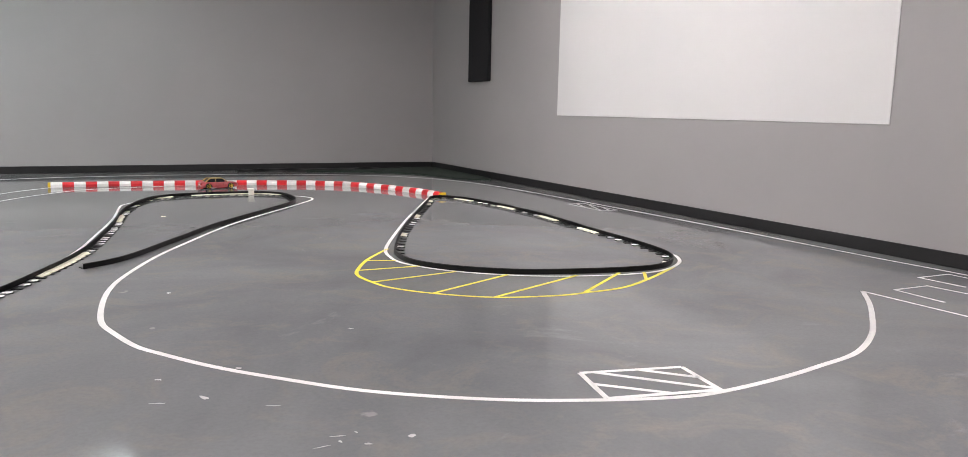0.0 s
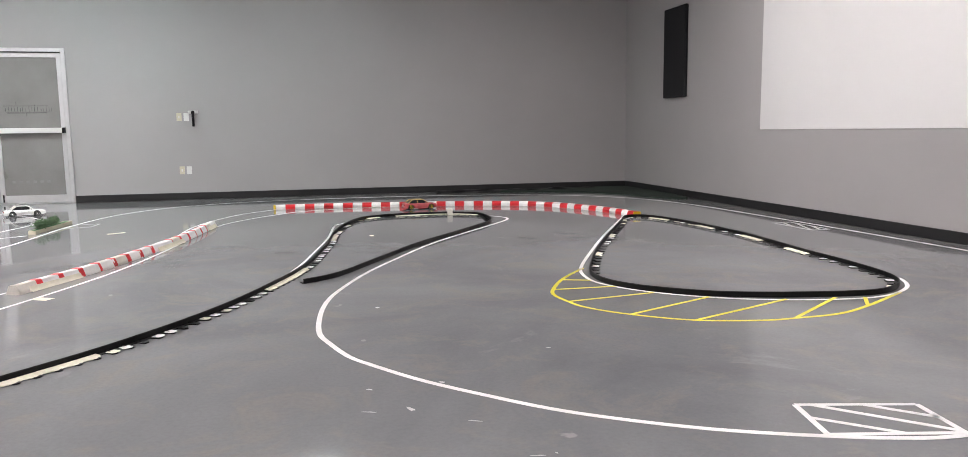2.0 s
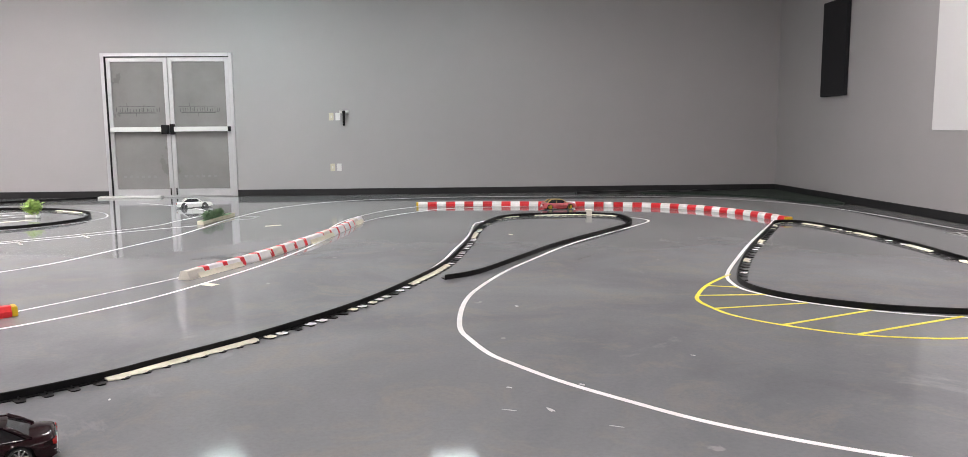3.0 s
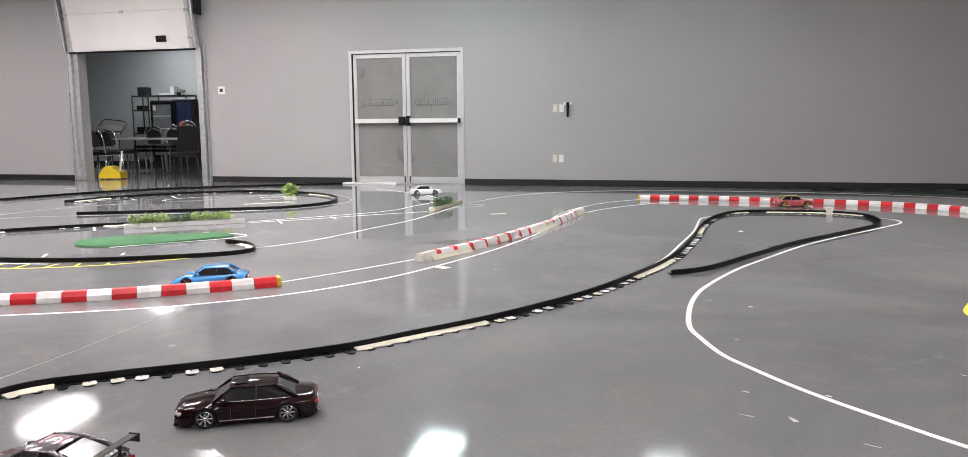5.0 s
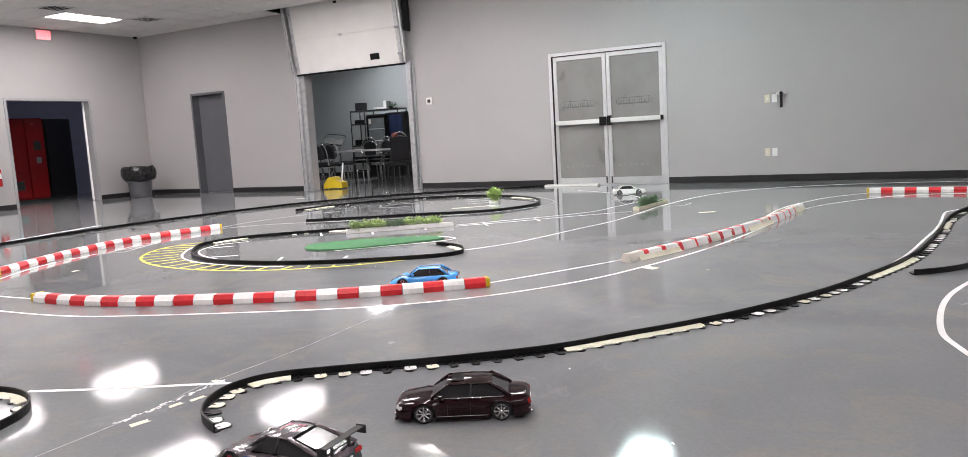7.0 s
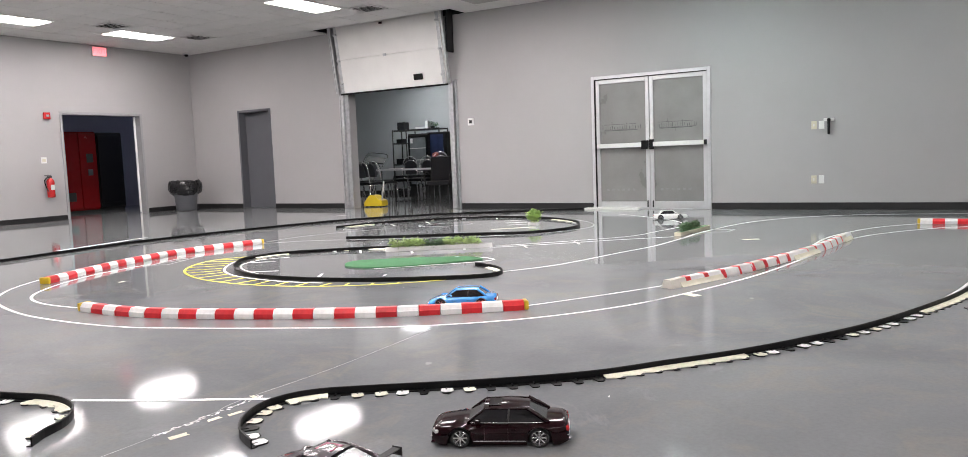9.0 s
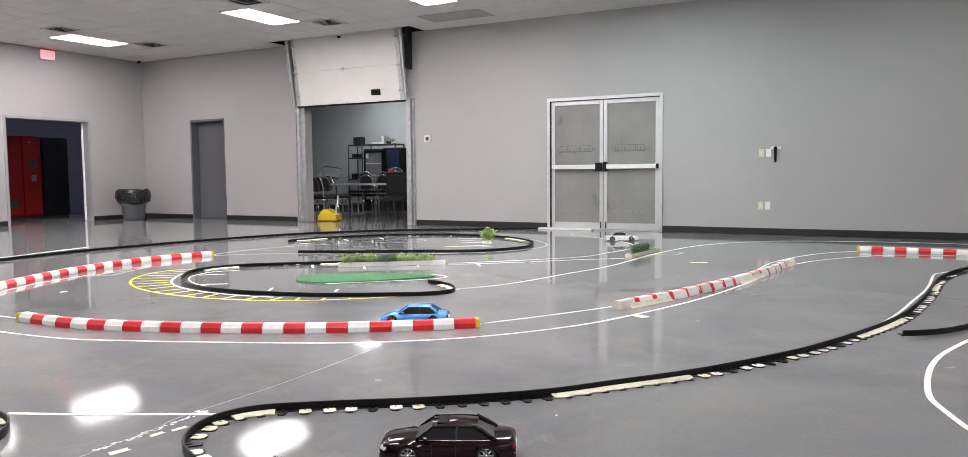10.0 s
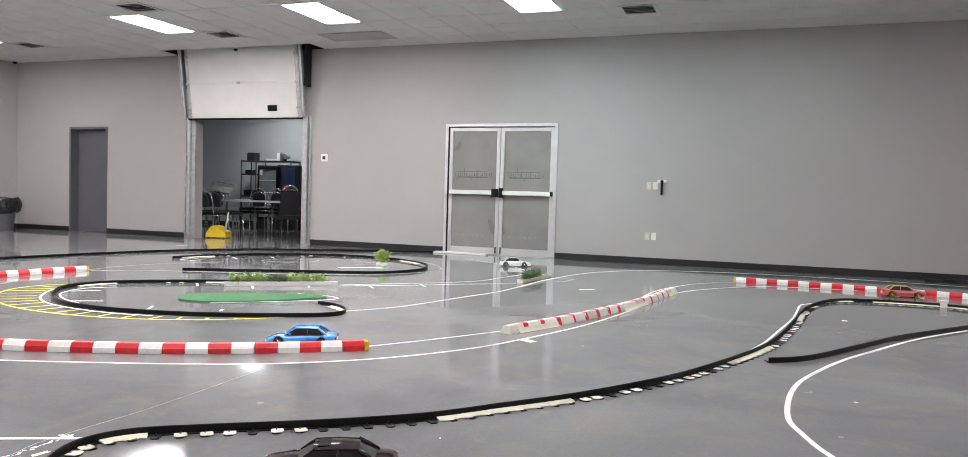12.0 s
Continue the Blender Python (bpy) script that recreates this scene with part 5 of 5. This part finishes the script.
def model_car(label, m, paint, tops, cabin, rim, spokes=7, L=0.45, W=0.19, roof=None, lights=None, low=0.016, wing=False, lower=None, steer=0.0, trim=False, decals=False, underglow=False):
    """A tenth-scale car: lofted shell with wheel arches, glazed cabin, lamps, bumpers, mirrors and wheels. x points ahead."""
    car = thing("model_car", label, "model car", m, "model cars")
    axle, r = 0.1285, 0.0315
    bm = bmesh.new()
    rows = []
    count = 76
    for k in range(count + 1):
        x = -L / 2 + L * k / count
        t = abs(x) / (L / 2)
        w = W / 2 * (1 - 0.03 * t ** 3) - (0.20 * W / 2 * ((t - 0.82) / 0.18) ** 2 if t > 0.82 else 0)
        h = interp(tops, x / L)
        b = low + (0.010 * ((t - 0.86) / 0.14) if t > 0.86 else 0)
        flare = 0.0
        for xw in (-axle, axle):
            d = abs(x - xw)
            if d < 0.0385:
                b = max(b, r + math.sqrt(0.0385 ** 2 - d * d) - 0.002)
            if d < 0.055:
                flare = max(flare, 0.003 * (1 - (d / 0.055) ** 2))
        w += flare
        side = max(b + 0.003, h - 0.016)
        half = ((w - 0.005, b), (w, b + 0.25 * (side - b)), (w + 0.001, b + 0.65 * (side - b)), (w - 0.002, side), (w - 0.010, h - 0.004), (w * 0.72, h), (w * 0.35, h + 0.0018))
        loop = [(-y, z) for y, z in half] + [(0, h + 0.0024)] + list(reversed(half))
        rows.append([bm.verts.new((x, y, z)) for y, z in loop])
    for a, b in zip(rows, rows[1:]):
        for j in range(len(a) - 1):
            bm.faces.new((a[j], a[j + 1], b[j + 1], b[j])).smooth = True
    bm.faces.new(rows[0]), bm.faces.new(rows[-1])
    if lower:
        for f in bm.faces:
            f.material_index = 1 if f.calc_center_median().z < 0.050 else 0
    shell = part("body", bm, (paint, lower) if lower else paint, car, smooth=False)
    part("chassis", boxed(-L * 0.44, L * 0.44, -W * 0.33, W * 0.33, low - 0.003, 0.030, 0.004), CHASSIS, car)
    # cabin: glass frustum, roof skin and pillars
    xr0, xr1, xf1, xf0, belt, top = cabin
    wb, wt = W * 0.435, W * 0.335
    base = [(xr0, wb * 0.92), ((xr0 + xr1) / 2, wb), ((xf0 + xf1) / 2, wb), (xf0, wb * 0.90)]
    high = [(xr1, wt * 0.95), (xr1 * 0.4 + xf1 * 0.1, wt), (xr1 * 0.1 + xf1 * 0.6, wt), (xf1, wt * 0.95)]
    bm = bmesh.new()
    ring0 = [(x, y, belt) for x, y in base] + [(x, -y, belt) for x, y in reversed(base)]
    ring1 = [(x, y, top - 0.004) for x, y in high] + [(x, -y, top - 0.004) for x, y in reversed(high)]
    a = [bm.verts.new(p) for p in ring0]
    b = [bm.verts.new(p) for p in ring1]
    for k in range(8):
        bm.faces.new((a[k], a[(k + 1) % 8], b[(k + 1) % 8], b[k]))
    bm.faces.new(b)
    part("cabin_glass", bm, TINT_GLASS, car, "dark glossy windows")
    bm = bmesh.new()
    rows = []
    for k in range(13):
        u = k / 12
        x = xr1 - 0.006 + (xf1 - xr1 + 0.012) * u
        rise = 0.003 * math.sin(math.pi * u)
        edge = wt * (0.97 + 0.06 * math.sin(math.pi * u)) + 0.002
        rows.append([bm.verts.new((x, edge * s, top - 0.005 + rise + 0.006 * (1 - abs(s) ** 3))) for s in (-1, -0.9, -0.6, -0.2, 0.2, 0.6, 0.9, 1)])
    for a, b in zip(rows, rows[1:]):
        for j in range(7):
            bm.faces.new((a[j], a[j + 1], b[j + 1], b[j])).smooth = True
    part("roof", bm, roof or paint, car)
    for s in (-1, 1):
        for p, q, wide in ((base[3], high[3], 0.0040), (base[0], high[0], 0.0075)):
            part("pillar", tube(bmesh.new(), [(p[0], s * p[1], belt - 0.002), ((p[0] + q[0]) / 2, s * (p[1] + q[1]) / 2 * 1.012, (belt + top) / 2), (q[0], s * q[1], top - 0.002)], wide, 8), roof or paint, car)
        xm = (xr1 + xf1) / 2 - 0.004
        part("pillar", tube(bmesh.new(), [(xm, s * (wb + 0.0005), belt), (xm - 0.004, s * (wt + 0.0015), top - 0.003)], 0.0030, 6), CHASSIS if roof is None else roof, car)
        part("roof_rail", tube(bmesh.new(), [(high[0][0], s * wt * 0.96, top - 0.003), (xm, s * wt * 1.02, top - 0.001), (high[3][0], s * wt * 0.96, top - 0.003)], 0.0032, 6), roof or paint, car)
        mirror = part("mirror", boxed(-0.008, 0.008, -0.010, 0.010, -0.006, 0.006, 0.004, segments=2), paint, car)
        mirror.matrix_basis = pose(xf0 - 0.035, s * (wb + 0.012), belt + 0.010)
        hz = interp(tops, 0.46)
        part("headlight", boxed(L * 0.452, L * 0.492, min(s * W * 0.23, s * W * 0.40), max(s * W * 0.23, s * W * 0.40), hz - 0.020, hz - 0.005, 0.004), lights or LAMP_LENS, car, "clear headlight")
        tz = interp(tops, -0.49)
        part("tail_light", boxed(-L * 0.503, -L * 0.475, min(s * W * 0.22, s * W * 0.42), max(s * W * 0.22, s * W * 0.42), tz - 0.022, tz - 0.006, 0.003), TAIL_LENS, car, "red tail light")
        y = s * (W / 2 + 0.0012)
        for xd in (xf0 - 0.055, xm, xr0 + 0.045):
            part("door_seam", boxed(xd - 0.0006, xd + 0.0006, y - 0.0012, y + 0.0008, low + 0.012, belt - 0.014), CHASSIS, car)
        part("door_handle", boxed(xm - 0.026, xm - 0.010, y - 0.002, y + 0.002, belt - 0.020, belt - 0.016, 0.001), paint, car)
        part("side_skirt", boxed(-axle + 0.043, axle - 0.043, y - 0.006, y + 0.0012, (low + 0.014 if trim else low - 0.003), (low + 0.0165 if trim else low + 0.006), 0.0008), CHROME if trim else (lower or paint), car, "thin bright sill line" if trim else "")
        wheel(car, axle, s * (W / 2 - 0.012), r, rim, spokes, steer)
        wheel(car, -axle, s * (W / 2 - 0.012), r, rim, spokes)
    part("grille", boxed(L * 0.470, L * 0.5015, -W * 0.20, W * 0.20, interp(tops, 0.47) - 0.022, interp(tops, 0.47) - 0.008, 0.002), CHASSIS, car)
    part("air_intake", boxed(L * 0.472, L * 0.5025, -W * 0.30, W * 0.30, low + 0.013, low + 0.024, 0.002), CHASSIS, car)
    part("front_lip", boxed(L * 0.42, L * 0.505, -W * 0.42, W * 0.42, low + 0.005, low + 0.010, 0.002), lower or paint, car)
    part("plate", boxed(-L * 0.506, -L * 0.498, -0.026, 0.026, 0.040, 0.053, 0.001), PLATE, car, "plain pale plate")
    part("exhaust", tube(bmesh.new(), [(-L * 0.46, W * 0.25, low + 0.008), (-L * 0.512, W * 0.25, low + 0.008)], 0.006, 10), CHROME, car)
    if trim:
        part("sunroof", boxed(xf1 - 0.052, xf1 - 0.010, -wt * 0.62, wt * 0.62, top + 0.0015, top + 0.0042, 0.001), TINT_GLASS, car, "smoked sunroof panel")
        part("front_bumper_strip", boxed(L * 0.468, L * 0.506, -W * 0.40, W * 0.40, 0.034, 0.037, 0.001), CHROME, car, "thin chrome bumper strip")
        part("rear_bumper_strip", boxed(-L * 0.506, -L * 0.47, -W * 0.42, W * 0.42, 0.036, 0.039, 0.001), CHROME, car, "thin chrome bumper strip")
        for s in (-1, 1):
            part("belt_trim", tube(bmesh.new(), [(xf0 - 0.012, s * (wb + 0.003), belt + 0.002), ((xr0 + xf0) / 2, s * (wb + 0.005), belt + 0.002), (xr0 + 0.02, s * (wb + 0.002), belt + 0.002)], 0.0014, 6), CHROME, car, "thin chrome window trim")
            part("corner_lamp", boxed(L * 0.44, L * 0.475, min(s * W * 0.41, s * W * 0.462), max(s * W * 0.41, s * W * 0.462), interp(tops, 0.46) - 0.019, interp(tops, 0.46) - 0.007, 0.003), LAMP_LENS, car)
    if wing:
        part("wing_blade", boxed(-L * 0.505, -L * 0.44, -W * 0.50, W * 0.50, 0.112, 0.115, 0.0012), CHASSIS, car, "flat black wing blade")
        for s in (-1, 1):
            part("wing_end_plate", boxed(-L * 0.515, -L * 0.435, min(s * W * 0.50, s * W * 0.515), max(s * W * 0.50, s * W * 0.515), 0.092, 0.118, 0.001), CHASSIS, car)
            part("wing_post", boxed(-L * 0.47, -L * 0.445, s * W * 0.22 - 0.002, s * W * 0.22 + 0.002, interp(tops, -0.45) - 0.002, 0.1125), CHASSIS, car)
    if decals:
        for s in (-1, 1):
            bm = bmesh.new()
            for k, (x, z, w, h) in enumerate(((-0.03, 0.040, 0.06, 0.012), (0.03, 0.052, 0.05, 0.010), (0.075, 0.040, 0.02, 0.008), (-0.055, 0.056, 0.03, 0.010))):
                y = s * (W / 2 + 0.0022)
                box(bm, x, x + w, y - 0.001, y + 0.0006, z, z + h)
            part("side_decal", bm, BLUE_DECAL, car, "blue side decal")
        part("roof_decal", boxed(xr1 + 0.01, xf1 - 0.01, -wt * 0.6, wt * 0.3, top + 0.0008, top + 0.0032), PINK_DECAL, car, "pink and grey decal")
        # pale metal stands for the ceiling light reflected in the rear glass
        glass = part("rear_window", boxed(-0.5, 0.5, -wt * 0.80, wt * 0.80, 0.0, 0.0015), GLARE_GLASS, car, "rear window with the ceiling reflection put in as pale metal")
        slope = math.atan2(top - 0.004 - belt, xr1 - xr0)
        glass.matrix_basis = pose((xr0 + xr1) / 2 - 0.003, 0, (belt + top) / 2 + 0.001, 0, -math.degrees(slope), 0) @ Matrix.Diagonal((0.78 * math.hypot(xr1 - xr0, top - belt), 1, 1, 1))
    if underglow:
        for s in (-1, 1):
            y = s * (W / 2 - 0.014)
            bm = bmesh.new()
            for k in range(14):
                box(bm, -0.09 + 0.0135 * k, -0.084 + 0.0135 * k, y, y + s * 0.004, low - 0.006, low - 0.002)
            part("led_strip", bm, UNDERGLOW, car, "violet glowing LED strip")
    return car


SEDAN = [(-0.5, 0.062), (-0.492, 0.072), (-0.47, 0.079), (-0.33, 0.081), (-0.05, 0.079), (0.16, 0.078), (0.33, 0.074), (0.44, 0.068), (0.485, 0.061), (0.5, 0.050)]
COUPE = [(-0.5, 0.058), (-0.49, 0.070), (-0.46, 0.077), (-0.34, 0.079), (-0.05, 0.074), (0.17, 0.070), (0.33, 0.064), (0.43, 0.054), (0.48, 0.043), (0.5, 0.034)]
model_car("glossy burgundy model sedan parked on the concrete", pose(-1.160, 2.637, 0, 0, 0, 206), BURGUNDY, SEDAN, (-0.160, -0.094, 0.046, 0.104, 0.079, 0.122), CHROME, 8, L=0.450, W=0.184, trim=True, low=0.008)
model_car("grey and black model coupe with pink decals and a tall wing", pose(-1.437, 2.075, 0, 0, 0, 183), COUPE_GREY, COUPE, (-0.195, -0.062, 0.020, 0.090, 0.074, 0.117), RIM_RED, 5, L=0.425, W=0.183, wing=True, decals=True, steer=-14, lower=CAR_BLACK)
model_car("white model sedan standing near the glass doors", pose(-3.16, 10.76, 0, 0, 0, 22), CAR_WHITE, SEDAN, (-0.150, -0.090, 0.030, 0.092, 0.078, 0.122), CHROME, 6, L=0.45, W=0.19)
model_car("bright blue model coupe with violet lights under its sills", pose(-2.53, 4.53, 0, 0, 0, 205), CAR_BLUE, COUPE, (-0.165, -0.105, 0.028, 0.095, 0.074, 0.118), CHROME, 6, L=0.44, W=0.19, underglow=True)
model_car("faded red and tan model hatchback beside the striped kerb", pose(1.60, 9.97, 0, 0, 0, 8), CAR_RED, SEDAN, (-0.165, -0.110, 0.030, 0.095, 0.078, 0.122), YELLOW_PAINT, 5, L=0.43, W=0.185, roof=CAR_TAN)

# ---- store room things ----


def banquet_chair(m, label="grey banquet chair with a rounded back and chrome frame"):
    c = thing("banquet_chair", label, "chair", m, "banquet chairs")
    part("seat", boxed(-0.20, 0.20, -0.20, 0.20, 0.43, 0.49, 0.02, segments=2), BLACK_CLOTH, c)
    part("seat_rim", tube(bmesh.new(), [(-0.205, -0.205, 0.43), (0.205, -0.205, 0.43), (0.205, 0.205, 0.43), (-0.205, 0.205, 0.43)], 0.010, 6, True), CHROME, c)
    arch = curve([(-0.20, 0.21, 0.46), (-0.205, 0.245, 0.70), (-0.16, 0.265, 0.86), (0, 0.275, 0.93), (0.16, 0.265, 0.86), (0.205, 0.245, 0.70), (0.20, 0.21, 0.46)], 0.05)
    part("back_frame", tube(bmesh.new(), arch, 0.012, 7), CHROME, c)
    inner = [(-0.17, 0.6), (-0.18, 0.72), (-0.13, 0.85), (0, 0.905), (0.13, 0.85), (0.18, 0.72), (0.17, 0.6)]
    bm = slab(bmesh.new(), inner, -0.02, 0.02)
    bm.transform(pose(0, 0.25, 0, 84, 0, 0))
    part("backrest", bm, GREY_CLOTH, c)
    for x, y in ((-0.19, -0.19), (0.19, -0.19), (-0.19, 0.2), (0.19, 0.2)):
        part("leg", tube(bmesh.new(), [(x, y, 0.44), (x * 1.08, y * 1.15, 0.002)], 0.011, 7), CHROME, c)
    part("stretcher", tube(bmesh.new(), [(-0.2, 0, 0.425), (0.2, 0, 0.425)], 0.008, 6), CHROME, c)
    return c


first = banquet_chair(pose(-10.60, 13.45, 0, 0, 0, 172))
for x, y, a in ((-10.62, 13.95, 160), (-11.05, 14.15, 175), (-11.25, 14.6, 120), (-11.45, 15.0, 95), (-11.15, 13.7, 175), (-11.75, 14.6, 60), (-10.98, 13.25, 100)):
    copy_thing(first, pose(x, y, 0, 0, 0, a))
# stacks of chairs behind and beside the table
for x, y, a, high in ((-11.03, 15.25, 4, 2), (-10.60, 15.28, -4, 2), (-10.18, 15.32, 5, 3)):
    for k in range(high):
        copy_thing(first, pose(x + 0.004 * k, y - 0.02 * k, 0.085 * k, 0, 0, a))
t = thing("folding_table", "dark laminate folding table in the store room", "table", pose(-10.35, 14.62, 0, 0, 0, 8))
part("tabletop", boxed(-0.75, 0.75, -0.38, 0.38, 0.715, 0.745, 0.006), TABLE_TOP, t)
part("edge_band", boxed(-0.755, 0.755, -0.385, -0.38, 0.712, 0.748), ALUMINIUM, t)
for x in (-0.62, 0.62):
    for y in (-0.3, 0.3):
        part("leg", tube(bmesh.new(), [(x, y, 0.715), (x, y, 0.002)], 0.014, 8), CHASSIS, t)
paper = thing("paper_stack", "loose white papers on the table", "papers", pose(-10.75, 14.55, 0.746, 0, 0, 20))
part("sheet", boxed(-0.15, 0.15, -0.1, 0.1, 0.0, 0.012, 0.002), PLATE, paper)

shelf = thing("wire_shelf", "black metal shelf unit with boxes on it", "shelf", pose(-11.88, 17.1, 0))
for x in (-0.75, -0.30, 0.75):
    for y in (-0.2, 0.2):
        part("post", tube(bmesh.new(), [(x, y, 0.002), (x, y, 1.74)], 0.016, 8), CHASSIS, shelf)
for z in (0.15, 0.80, 1.36, 1.70):
    part("shelf_board", boxed(-0.75, 0.75 if z > 1.5 else -0.30, -0.2, 0.2, z, z + 0.035, 0.003), CHASSIS, shelf)
for x, z, w, h, mt, lab in ((-0.40, 1.396, 0.09, 0.10, BLACK_PLASTIC, "black box on the metal shelf"), (-0.40, 0.836, 0.12, 0.14, BLACK_PLASTIC, "dark box on the metal shelf"), (-0.33, 1.736, 0.11, 0.20, BLACK_CLOTH, "black speaker box on top of the shelf"), (0.30, 1.736, 0.15, 0.05, PLATE, "white folded papers on top of the shelf"), (0.52, 1.736, 0.05, 0.20, PLATE, "white paper roll on top of the shelf")):
    b = thing("shelf_box", lab, "box", pose(-12.05 + x, 17.05, z), "things on the shelf")
    part("body", boxed(-w, w, -0.12, 0.12, 0.0, h, 0.008), mt, b)
pl = thing("shelf_plant", "grey-green plant on top of the shelf", "plant", pose(-11.42, 17.05, 1.736))
part("pot", lathe(bmesh.new(), ((0.05, 0), (0.06, 0.06), (0.055, 0.062)), 14), CHASSIS, pl)
foliage(pl, [(0, 0, 0.10, 0.09), (0.1, 0, 0.08, 0.07)], 50, 0.02, DARK_LEAF, 12)
fr = thing("drinks_cooler", "black drinks cooler with a glass door and white shelves", "fridge", pose(-11.58, 16.62, 0))
part("cabinet", boxed(-0.32, 0.32, -0.02, 0.25, 0.03, 1.60, 0.01), CHASSIS, fr)
bm = bmesh.new()
for x0, x1, z0, z1 in ((-0.30, -0.25, 0.25, 1.56), (0.25, 0.30, 0.25, 1.56), (-0.25, 0.25, 0.25, 0.31), (-0.25, 0.25, 1.50, 1.56)):
    box(bm, x0, x1, -0.06, -0.02, z0, z1, 0.004)
d = part("door", bm, BLACK_PLASTIC, fr)
part("pane", boxed(-0.25, 0.25, -0.045, -0.035, 0.31, 1.50), COOLER_GLASS, d, "pale glass pane")
for z in (0.62, 0.92, 1.22):
    part("rack", boxed(-0.245, 0.245, -0.052, -0.046, z, z + 0.018), PLATE, fr, "white wire rack")
part("label", boxed(-0.235, -0.16, -0.05, -0.046, 1.36, 1.48), PLATE, d, "plain white sticker")
part("foot", boxed(-0.28, 0.28, 0.0, 0.22, 0.001, 0.03), CHASSIS, fr)
fr2 = thing("branded_cooler", "dark cooler with a blue and red picture on its door", "fridge", pose(-11.08, 16.68, 0))
part("cabinet", boxed(-0.30, 0.30, 0.0, 0.25, 0.001, 1.62, 0.01), CHASSIS, fr2)
part("picture", boxed(-0.26, 0.22, -0.012, -0.001, 0.6, 1.56), POSTER, fr2, "dark blue picture panel")
part("emblem", lathe(bmesh.new(), ((0.13, 0), (0.10, 0.004), (0.03, 0.006)), 5, pose(-0.02, -0.013, 1.0, 90, 0, 0)), POSTER_RED, fr2, "red plain emblem")
bk = thing("black_chair", "black padded office chair", "chair", pose(-8.86, 13.55, 0, 0, 0, 20))
part("backrest", boxed(-0.23, 0.23, 0.16, 0.24, 0.45, 0.98, 0.04, segments=3), BLACK_CLOTH, bk)
part("seat", boxed(-0.23, 0.23, -0.24, 0.22, 0.40, 0.49, 0.03, segments=2), BLACK_CLOTH, bk)
for x, y in ((-0.2, -0.2), (0.2, -0.2), (-0.2, 0.2), (0.2, 0.2)):
    part("leg", tube(bmesh.new(), [(x, y, 0.41), (x * 1.1, y * 1.1, 0.002)], 0.012, 7), CHASSIS, bk)
for s in (-1, 1):
    part("armrest", tube(bmesh.new(), curve([(s * 0.25, -0.2, 0.42), (s * 0.27, -0.2, 0.64), (s * 0.27, 0.1, 0.66), (s * 0.24, 0.2, 0.6)], 0.06), 0.014, 7), CHASSIS, bk)
fold = thing("folded_chair", "dark folding chair lying across other chairs", "chair", pose(-11.35, 14.55, 0.945, 18, 8, 30))
part("seat", boxed(-0.22, 0.22, -0.2, 0.2, 0, 0.03, 0.008), CHASSIS, fold)
part("frame", tube(bmesh.new(), curve([(-0.23, -0.4, 0.02), (-0.23, 0.35, 0.04), (0, 0.42, 0.05), (0.23, 0.35, 0.04), (0.23, -0.4, 0.02)], 0.06), 0.011, 6), CHASSIS, fold)
mop = thing("mop_bucket", "yellow plastic mop bucket with a sloping lid and white handle", "bucket", pose(-10.04, 12.90, 0, 0, 0, 12))
bm = bmesh.new()
sweep(bm, [Vector((0, -0.13, 0)), Vector((0, 0.13, 0))], ((-0.21, 0.02), (-0.20, 0.10), (-0.10, 0.23), (-0.05, 0.25), (0.04, 0.24), (0.10, 0.17), (0.20, 0.13), (0.21, 0.02)))
part("body", bm, YELLOW_PLASTIC, mop)
part("handle", tube(bmesh.new(), [(0.14, 0, 0.13), (0.20, 0, 0.52)], 0.016, 8), PLATE, mop, "white handle")
for x in (-0.15, 0.15):
    for y in (-0.1, 0.1):
        part("castor", lathe(bmesh.new(), ((0.018, -0.01), (0.02, 0), (0.018, 0.01)), 12, pose(x, y, 0.021, 90, 0, 0)), CHASSIS, mop)

# ---- side room: vending machines ----
vm = thing("vending_machine", "red vending machine in the dark side room", "vending machine", pose(-17.0, 10.93, 0))
part("cabinet", boxed(-0.80, 0.0, -0.78, 0.33, 0.06, 1.87, 0.012), VEND_RED, vm)
part("front_panel", boxed(0.0, 0.03, -0.76, -0.10, 0.10, 1.85, 0.01), VEND_RED, vm)
part("control_panel", boxed(0.0, 0.035, -0.09, 0.32, 0.10, 1.85, 0.01), VEND_RED, vm)
part("coin_slot", boxed(0.035, 0.05, 0.08, 0.19, 0.86, 1.00, 0.004), STEEL_GREY, vm, "grey coin and card slot")
part("display", boxed(0.035, 0.045, 0.06, 0.22, 1.16, 1.36, 0.006), CHASSIS, vm, "dark display window")
part("tray", boxed(0.03, 0.045, -0.60, -0.25, 0.28, 0.48, 0.006), CHASSIS, vm, "black delivery flap")
part("foot", boxed(-0.75, -0.03, -0.44, 0.44, 0.001, 0.06), CHASSIS, vm)
vb = thing("vending_machine", "black vending machine in the dark side room", "vending machine", pose(-17.0, 11.64, 0))
part("cabinet", boxed(-0.80, 0.0, -0.36, 0.30, 0.06, 1.86, 0.05, segments=3), BLACK_GLOSS, vb)
part("front_panel", boxed(0.0, 0.03, -0.33, 0.27, 0.2, 1.78, 0.01), BLACK_GLOSS, vb)
part("foot", boxed(-0.75, -0.03, -0.33, 0.27, 0.001, 0.06), CHASSIS, vb)
